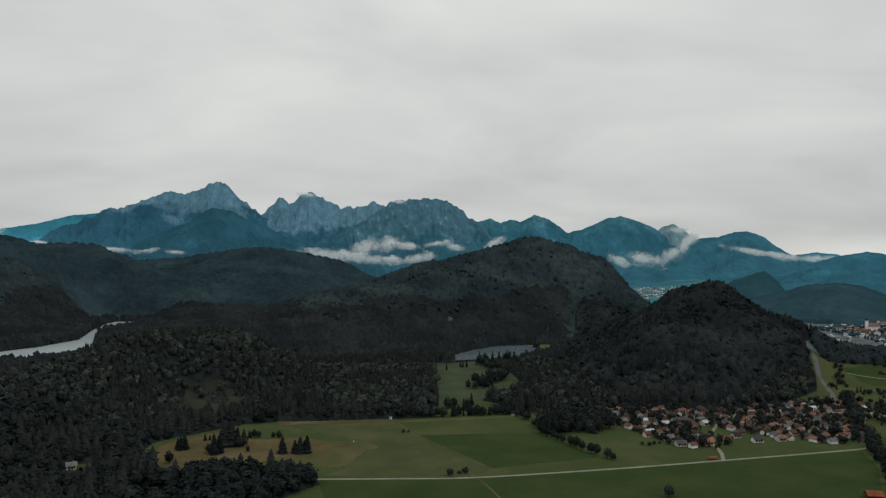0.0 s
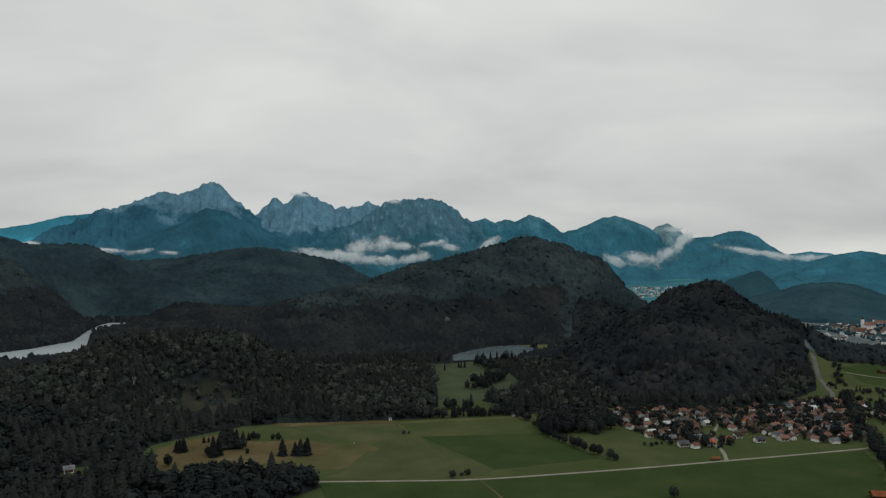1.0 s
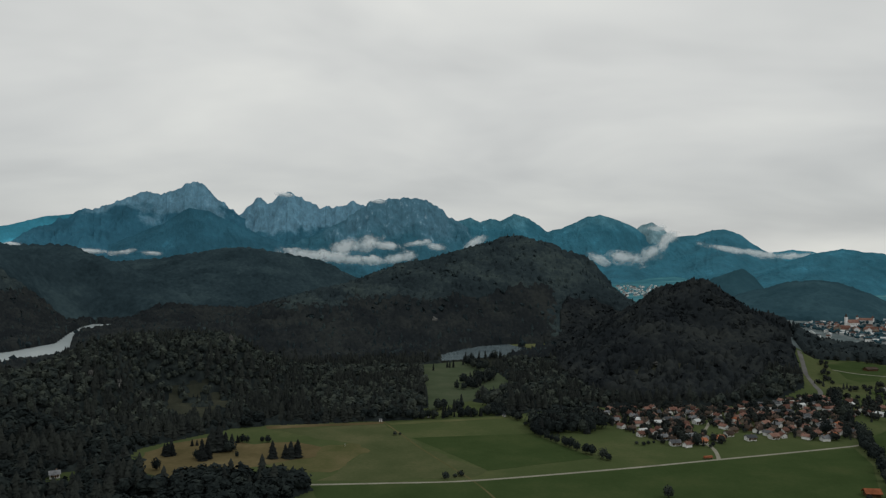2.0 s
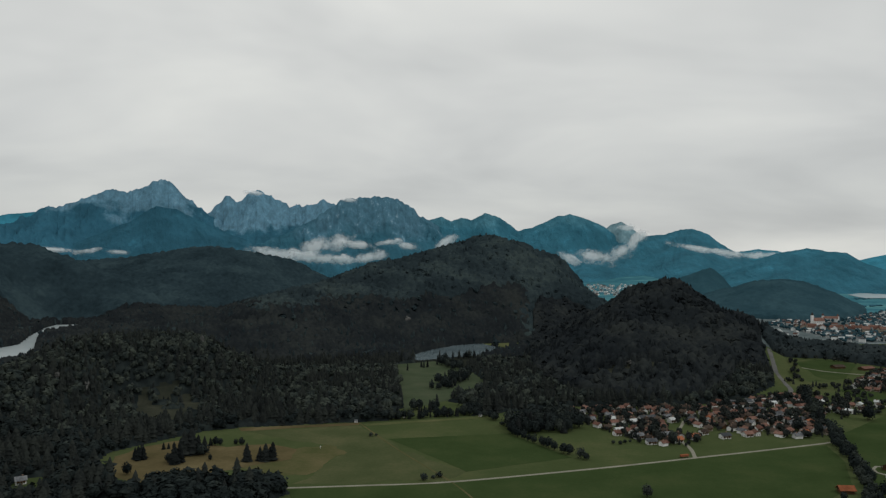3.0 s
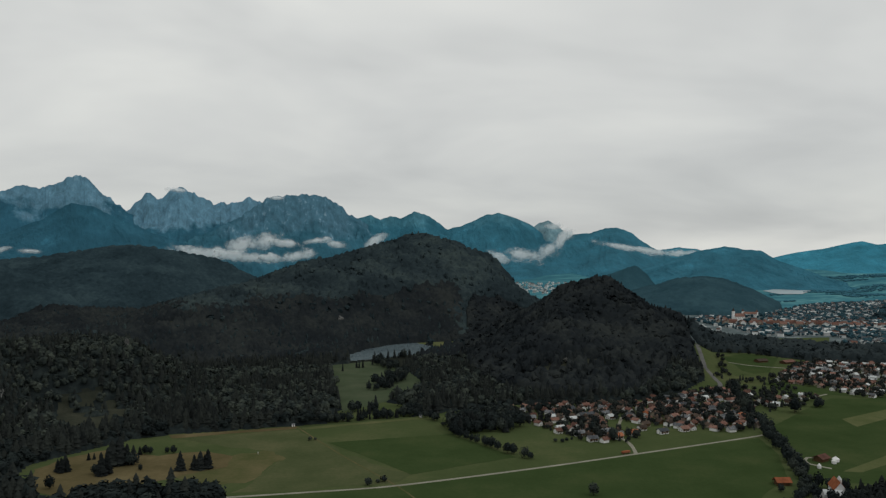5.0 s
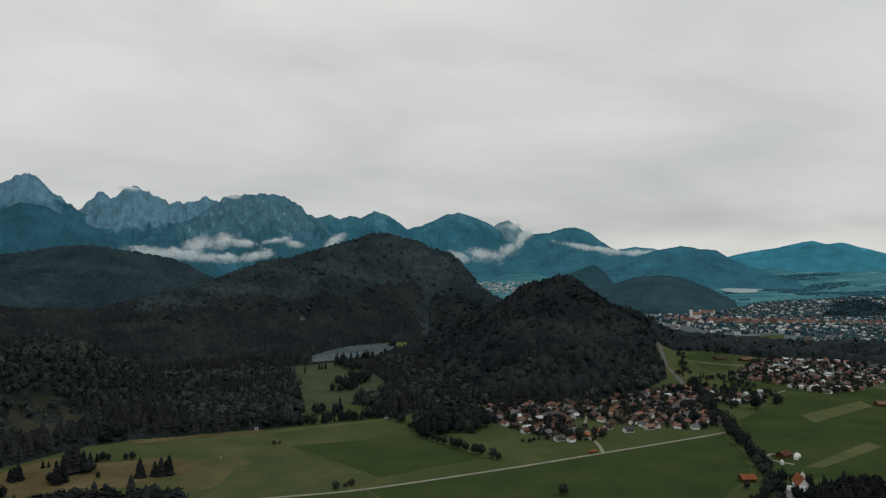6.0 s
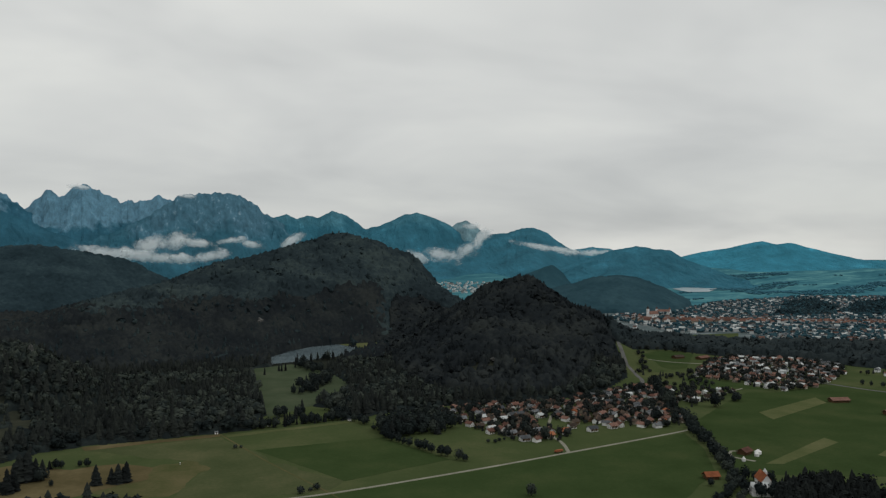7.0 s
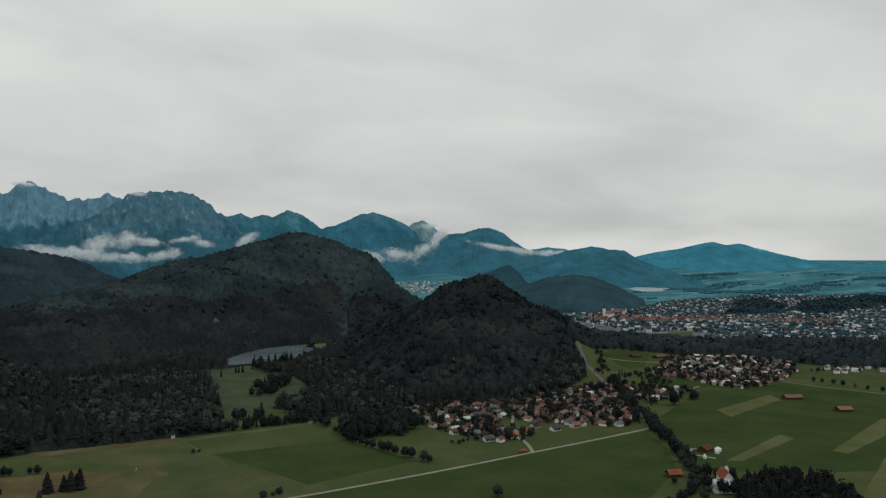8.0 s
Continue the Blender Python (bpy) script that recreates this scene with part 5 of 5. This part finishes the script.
def build_forests():
    mixed = [CONIFER, LEAVES]
    stand("dense dark mixed wood around the meadows", wooded, (-720, 140, 330, 860), 7.8, 300, 860, 1, 18, 10, 9, 78, 0.108, mixed, 0.62, 1.2, (0.4, 1.2))

    def on_knoll(x, y):
        return wooded(x, y) & (np.maximum(ridge(x, y, *KNOLL), ridge(x, y, *SPUR)) > 2)

    def off_knoll(x, y):
        return wooded(x, y) & ~(np.maximum(ridge(x, y, *KNOLL), ridge(x, y, *SPUR)) > 2)

    stand("dark mixed wood below the hills", off_knoll, (-900, 700, 560, 1400), 8.6, 860, 1320, 2, 18, 7, 7, 34, 0.14, mixed, 0.45, 1.0, (0.5, 1.2))
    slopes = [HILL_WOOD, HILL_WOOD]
    stand("dark wood covering the steep knoll", on_knoll, (100, 900, 900, 1800), 12.5, 860, 2200, 8, 18, 5, 7, 24, 0.18, [KNOLL_WOOD, KNOLL_WOOD], 0.5, 1.15, (0.7, 1.15))
    # Added leaf sheet: its lit surface lifts the dark gaps between trees.
    canopy("undergrowth sheet added to lighten the gaps beneath the mixed wood", lambda x, y: off_knoll(x, y), 330, 1315, 3.6, 6.0, 0.0, 5.0, LEAVES, 361, 0.2, 2.0)
    canopy("closed dark wood roof on the steep knoll", on_knoll, 930, 1850, 3.8, 9.0, 1.0, 12.0, KNOLL_WOOD, 341, 0.15)
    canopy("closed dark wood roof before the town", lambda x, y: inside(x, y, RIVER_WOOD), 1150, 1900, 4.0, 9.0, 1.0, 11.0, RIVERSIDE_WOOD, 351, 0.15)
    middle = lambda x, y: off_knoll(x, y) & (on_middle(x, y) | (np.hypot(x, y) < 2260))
    canopy("closed mixed wood roof on the middle hill, paled with painted haze", lambda x, y: middle(x, y) & ~shade_belt(x, y, 18.0), 1305, 2760, 4.8, 10.0, 1.0, 14.0, HILL_WOOD, 301, 0.15)
    canopy("closed wood roof on the lower slopes, darkened as painted shade", lambda x, y: middle(x, y) & shade_belt(x, y), 1305, 2500, 5.0, 8.0, 1.0, 15.0, KNOLL_WOOD, 306, 0.15)
    canopy("closed far wood roof on the back hills", lambda x, y: wooded(x, y) & ~on_middle(x, y), 2255, 3650, 7.5, 15.0, 1.0, 15.0, HAZED_FAR_WOOD, 311, 0.17)
    canopy("hazy wood roof on the low hill in the valley mouth", far_wooded, 2700, 3500, 8.0, 12.0, 0.0, 6.0, HAZE_BLUE_WOOD, 321, 0.17)
    canopy("wood roof on the hill behind the castle, slate-blue with painted haze", castle_wooded, 2000, 3050, 7.0, 12.0, 0.0, 9.0, HAZE_SLATE_WOOD, 331, 0.17)
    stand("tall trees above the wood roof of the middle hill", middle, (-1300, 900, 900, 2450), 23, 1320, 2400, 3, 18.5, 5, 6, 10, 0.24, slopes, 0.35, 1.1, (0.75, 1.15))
    stand("dark belt of riverside wood before the town", lambda x, y: inside(x, y, RIVER_WOOD), (600, 1520, 800, 1600), 13, 900, 2000, 5, 18, 5, 7, 20, 0.18, [RIVERSIDE_WOOD, RIVERSIDE_WOOD], 0.55, 1.15)
    stand("wooded park inside the town", lambda x, y: inside(x, y, TOWN_WOOD) | inside(x, y, TOWN_WOOD_EAST), (1400, 2550, 1700, 2400), 14, 1800, 3400, 6, 13, 2, 5, 4, 0.3, [HAZED_FAR_WOOD, HAZED_FAR_WOOD], 0.7, 1.6)
    near = [(324, 488), (331, 507), (345, 519), (365, 526), (394, 522), (407, 500), (394, 466), (360, 422), (312, 422), (314, 470)]
    stand("dense dark understorey of the near wood", lambda x, y: inside(x, y, near), (300, 420, 410, 540), 5.2, 300, 900, 9, 15, 9, 9, 40, 0.13, [CONIFER, CONIFER], 0.1, 1.0, (0.85, 1.35))
    # garden and street trees of the town
    x, y = np.array(scatter(TOWN, 14.5, 41, 0.5, 10)).T
    rng = np.random.RandomState(42)
    grow("town_trees", "garden trees between the houses of the town", (x, y), [broad_shape(1, 90 + k, 0.36, 0.45) for k in range(4)], rng.uniform(5, 11, len(x)), [HAZE_SLATE_WOOD], [0] * 4, 1.1, 43)
    # hedges and copses on the far plain
    rng = np.random.RandomState(44)
    gx, gy = rng.uniform(900, 4000, 60000), rng.uniform(1500, 4700, 60000)
    d = np.hypot(gx, gy)
    copse = fbm(gx / 260, gy / 110, 4, 77)
    keep = (d > 2550) & (d < 4250) & (copse > 0.58) & (gx > 0.62 * gy) & ~inside(gx, gy, TOWN)
    gx, gy = gx[keep], gy[keep]
    grow("copses", "strips of woodland across the far plain, blued with painted haze", (gx, gy), [broad_shape(1, 95 + k, 0.4, 0.5) for k in range(3)], rng.uniform(3.5, 6.5, len(gx)), [PLAIN_WOOD], [0] * 3, 2.6, 45)


build_forests()


def trunk_mesh(name, top, r0, limbs, seed):
    """A tapered trunk of a tree of height 1, with limbs."""
    rng = random.Random(seed)
    bm = bmesh.new()
    bmesh.ops.create_cone(bm, cap_ends=True, segments=6, radius1=r0, radius2=r0 * 0.35, depth=top, matrix=Matrix.Translation((0, 0, top / 2 - 0.02)))
    for n in range(limbs):
        turn = Matrix.Rotation(2 * math.pi * n / max(limbs, 1) + rng.uniform(-0.4, 0.4), 4, "Z") @ Matrix.Rotation(radians(rng.uniform(35, 55)), 4, "Y")
        bmesh.ops.create_cone(bm, cap_ends=False, segments=4, radius1=r0 * 0.45, radius2=r0 * 0.12, depth=0.3, matrix=Matrix.Translation((0, 0, top * rng.uniform(0.6, 0.85))) @ turn @ Matrix.Translation((0, 0, 0.15)))
    return bm_mesh(name, bm, BARK)


def tree_kind(name, label, category, crown, material, trunk):
    tree = tagged(new(name), label, category)
    child("trunk", trunk, tree)
    verts, faces = crown
    verts = verts * (1, 1, 1.1) - (0, 0, 0.1)
    child("crown", mesh_of("crown", verts, faces, material), tree)
    return tree


def build_trees():
    spruces = [tree_kind("spruce_tree", "dark green spruce with drooping tiered boughs", "tree", spruce_shape(14, 12, 200 + k, 0.2), CONIFER, trunk_mesh("trunk", 0.9, 0.016, 0, k)) for k in range(5)]
    broads = [tree_kind("broadleaf_tree", "dark broad-leaved tree with an uneven crown", "tree", leafy_shape(150, 220 + k, 0.4, 0.075, 0.66), LEAVES, trunk_mesh("trunk", 0.62, 0.024, 5, k)) for k in range(6)]
    bushes = [tree_kind("bush", "low dark shrub standing in grass", "bush", leafy_shape(70, 240 + k, 0.6, 0.12, 0.7), LEAVES, trunk_mesh("trunk", 0.5, 0.03, 3, k)) for k in range(3)]
    dark_broads = [tree_kind("broadleaf_tree", "very dark full-crowned tree in a close stand", "tree", leafy_shape(150, 320 + k, 0.36, 0.07, 0.8), CONIFER, trunk_mesh("trunk", 0.62, 0.024, 5, 40 + k)) for k in range(3)]
    rng = random.Random(7)
    begun = set()

    def put(kinds, x, y, h, group=""):
        kind = rng.choice(kinds)
        m = pose(x, y, float(land(x, y)) - 0.1, 0, 0, rng.uniform(0, 360))
        wide = rng.uniform(0.85, 1.2)
        tree = kind if kind.name not in begun else copy_thing(kind, m)
        begun.add(kind.name)
        tree.matrix_basis = m @ Matrix.Diagonal((h * wide, h * wide, h, 1))
        tagged(tree, group=group)

    wide = [tree_kind("spruce_tree", "broad dark spruce standing alone in stubble", "tree", spruce_shape(13, 13, 300 + k, 0.31), CONIFER, trunk_mesh("trunk", 0.9, 0.018, 0, 30 + k)) for k in range(4)]
    for x, y, h in ((-145, 695, 17), (-134, 697, 13), (-129, 696, 16), (-123, 698, 17), (-126, 701, 12), (-206, 690, 20), (-203, 696, 17), (-209, 700, 14), (-205, 721, 23), (-199, 722, 25), (-202, 728, 22), (-194, 724, 18), (-210, 726, 15), (-195, 752, 10), (-190, 754, 8), (-230, 742, 7), (-226, 744, 6)):
        put(wide, x, y, h, "trees round the stubble field")
    for x, y, h in ((-185, 753, 9), (-181, 756, 7), (-167, 756, 6), (-161, 754, 8), (-178, 701, 6), (-212, 696, 9), (-190, 717, 12), (-187, 721, 10), (-236, 661, 11)):
        put(broads, x, y, h, "trees round the stubble field")
    for x, y, h in ((-241, 705, 13), (-237, 707, 12), (-245, 709, 11), (-240, 712, 14)):
        put(wide, x, y, h, "trees round the stubble field")
    for x, y, h in ((7, 629, 6.5), (20, 637, 5), (15, 634, 3.5), (-39, 781, 4.5), (-34, 783, 3), (99, 822, 5), (194, 737, 4), (200, 734, 4), (206, 739, 3.5), (212, 742, 3)):
        put(bushes, x, y, h, "bushes in the meadow")
    for x, y, h in ((172, 576, 10.5), (149, 686, 11), (153, 681, 7)):
        put(broads, x, y, h, "solitary meadow trees")

    def line(points, step, low, high, spread, kinds, group):
        for p in smooth_line(points, step):
            put(kinds, p.x + rng.uniform(-spread, spread), p.y + rng.uniform(-spread, spread), rng.uniform(low, high), group)

    mixed = broads + broads + spruces
    line([(104, 778), (116, 752), (129, 724), (141, 698)], 7.5, 8, 11.5, 2, broads, "hedgerow trees")
    line([(-22, 857), (20, 865), (60, 872), (86, 886)], 4.5, 7, 12, 3, mixed, "low trees along the meadow")
    line([(28, 872), (62, 880), (80, 900), (84, 930)], 5, 9, 13, 4, broads, "low trees along the meadow")
    for x, y, h in ((-12, 862, 16), (12, 868, 15), (15, 871, 12)):
        put(spruces, x, y, h, "low trees along the meadow")
    line([(78, 872), (90, 858), (96, 845)], 7, 7, 11, 3, broads, "hedgerow trees")
    line([(445, 800), (422, 750), (396, 685), (370, 626), (352, 590)], 5.8, 8, 13, 4.5, broads, "hedgerow trees")
    line([(348, 572), (338, 556), (318, 538), (296, 526), (272, 512)], 6, 6, 10, 3, broads, "hedgerow trees")
    line([(520, 985), (500, 940), (475, 880), (452, 815)], 8, 10, 16, 6, mixed, "hedgerow trees")
    for x, y, h in ((792, 897, 8), (796, 886, 7), (803, 873, 8), (806, 860, 8), (808, 842, 6), (811, 825, 6), (818, 808, 7)):
        put(broads, x, y, h, "row of trees along the road")
    for x, y, h in ((503, 820, 19), (507, 824, 17), (546, 842, 9), (551, 845, 11), (556, 847, 10), (315, 560, 7)):
        put(broads, x, y, h, "trees beside the farm")
    dark_corner = [(100, 780), (108, 838), (150, 860), (184, 850), (176, 800), (165, 784)]
    for x, y in scatter(dark_corner, 8, 51, 0.45):
        put(wide + broads, x, y, rng.uniform(13, 18), "copse at the village edge")
    for poly, seed in (([(28, 1030), (55, 1035), (85, 1100), (100, 1165), (70, 1150), (40, 1080)], 52), ([(60, 930), (112, 985), (112, 905), (90, 890)], 53), ([(55, 1280), (80, 1300), (100, 1230), (80, 1220)], 54), ([(-5, 905), (10, 920), (40, 935), (45, 915), (20, 890)], 55)):
        for x, y in scatter(poly, 11, seed, 0.45):
            put(mixed, x, y, rng.uniform(9, 17), "clumps of trees in the forest meadow")
    line([(62, 1322), (112, 1352), (168, 1376), (216, 1412)], 6, 9, 17, 5, spruces + spruces + broads, "trees on the lake shore")
    for x, y, h in ((7, 1217, 12), (30, 1250, 12), (34, 1246, 11), (40, 1249, 13)):
        put(spruces, x, y, h, "clumps of trees in the forest meadow")
    for x, y in scatter([(322, 488), (330, 508), (345, 520), (365, 527), (395, 523), (408, 500), (395, 465), (360, 420), (310, 420), (312, 470)], 7.2, 56, 0.45):
        put(dark_broads + spruces + wide, x, y, rng.uniform(17, 22), "near wood beside the manor")
    for x, y in ((326, 548), (329, 538), (333, 562), (340, 568), (350, 565), (356, 560), (322, 530), (362, 550), (312, 520), (334, 526), (341, 523), (337, 533), (346, 526)):
        put(broads, x, y, rng.uniform(7, 13), "trees round the manor")
    for x, y in scatter(VILLAGE, 27, 57, 0.48, 40):
        if all((x - a) ** 2 + (y - b) ** 2 > 36 for a, b, _ in TAKEN) and not inside(x, y, GREEN):
            put(mixed, x, y, rng.uniform(7, 14), "garden trees in the village")
    # the many more garden trees of the villages
    spots = [p for poly, step, seed in ((VILLAGE, 8, 61), (SUBURB, 9, 58), (VILLAGE_EAST, 10, 59), (HAMLET, 18, 60)) for p in scatter(poly, step, seed, 0.48, 40)]
    spots = [(x, y) for x, y in spots if all((x - a) ** 2 + (y - b) ** 2 > 30 for a, b, _ in TAKEN) and not inside(x, y, GREEN)]
    for points, low in (([(530, 1040), (575, 1010), (590, 960), (560, 945), (520, 900), (485, 830)], 5), ([(695, 1390), (652, 1300), (604, 1180), (562, 1075)], 7), ([(700, 1330), (760, 1260), (800, 1200), (700, 1110), (610, 1030), (570, 1040)], 7)):
        spots += [(p.x + rng.uniform(-8, 8), p.y + rng.uniform(-8, 8)) for p in smooth_line(points, low)]
    x, y = np.array(spots).T
    size = np.random.RandomState(62).uniform(4, 10, len(x))
    grow("garden_trees", "dark garden trees and hedges between village houses", (x, y), [leafy_shape(34, 260 + k, 0.4, 0.14) for k in range(4)] + [spruce_shape(7, 8, 270)], size, [CONIFER], [0] * 5, 1.1, 63)


build_trees()


# ---- rocks and small things ----
def outcrop(x, y, w, h, seed, up=0.0):
    """A weathered limestone face standing out of the wood."""
    bm = bmesh.new()
    bmesh.ops.create_icosphere(bm, subdivisions=3, radius=1.0)
    for v in bm.verts:
        v.co *= 0.8 + 0.55 * noise.fractal(v.co * 1.7 + Vector((seed * 3.3, 0, 0)), 1.0, 2.0, 4) + 0.12 * noise.noise(v.co * 7)
    me = bm_mesh("rock", bm, STONE)
    ob = tagged(new("rock", me), "pale weathered limestone face among dark trees", "rock", "rock faces")
    ob.matrix_basis = pose(x, y, float(land(x, y)) + h * 0.35 + up, 0, 0, seed * 40) @ Matrix.Diagonal((w, w * 0.6, h, 1))


for n, (x, y, w, h, up) in enumerate(((318, 1072, 6, 3, -4), (-372, 930, 5, 8, 3), (-352, 945, 4, 6, 4), (-282, 1098, 4, 10, 3), (-400, 918, 4, 6, 4), (440, 985, 8, 6, 0), (462, 1008, 8, 7, 0), (470, 1040, 8, 7, 0), (15, 1590, 6, 6, 4))):
    outcrop(x, y, w, h, n + 1, up + (7 if y > 1060 and x > 0 else 0))


def trailer(x, y, turn):
    """A red farm trailer with a drawbar and four wheels."""
    cart = tagged(new("farm_trailer"), "red farm trailer parked beside the gravel lane", "trailer")
    cart.matrix_basis = pose(x, y, 0.2, 0, 0, turn)
    bm = box_bm(-4.2, 4.2, -1.2, 1.2, 0.9, 2.6)
    bmesh.ops.bevel(bm, geom=bm.edges[:], offset=0.12, segments=1, affect="EDGES")
    child("body", bm_mesh("body", bm, TILE_ORANGE), cart, "red sheet-metal body")
    child("drawbar", bm_mesh("drawbar", box_bm(-6.2, -4.2, -0.1, 0.1, 0.7, 0.9), TILE_BROWN), cart)
    bm = bmesh.new()
    bmesh.ops.create_cone(bm, cap_ends=True, segments=14, radius1=0.5, radius2=0.5, depth=0.35, matrix=Matrix.Rotation(radians(90), 4, "X"))
    wheel = bm_mesh("wheel", bm, GLASS_DARK)
    for a in (-2.8, 2.8):
        for b in (-1.1, 1.1):
            child("wheel", wheel, cart, at=pose(a, b, 0.5))


trailer(243, 684, 16)


def hut(x, y, turn):
    """A small white field hut at the wood's edge."""
    shed = tagged(new("field_hut"), "small pale field hut at the edge of the wood", "hut", "field huts")
    shed.matrix_basis = pose(x, y, 0, 0, 0, turn)
    child("wall", bm_mesh("wall", gable_wall(3.0, 2.4, 2.1, 0.8), PLASTER), shed)
    child("roof", bm_mesh("roof", gable_roof(3.0, 2.4, 2.1, 0.8, 0.3, 0.15), TILE_GREY), shed, "grey roof")
    child("door", bm_mesh("door", box_bm(-0.45, 0.45, -0.04, 0.04, 0, 1.95), TIMBER), shed, at=pose(0, -1.23, 0))


hut(-4, 866, 20)
hut(81, 868, -50)
hut(-57, 846, 10)
post = tagged(new("marker_post"), "thin white marker post in the meadow", "post")
post.location = (-85, 737, 0)
child("shaft", bm_mesh("shaft", box_bm(-0.12, 0.12, -0.12, 0.12, 0, 1.9), PLASTER), post)
child("cap", bm_mesh("cap", box_bm(-0.3, 0.3, -0.3, 0.3, 1.9, 2.3), TENT), post)
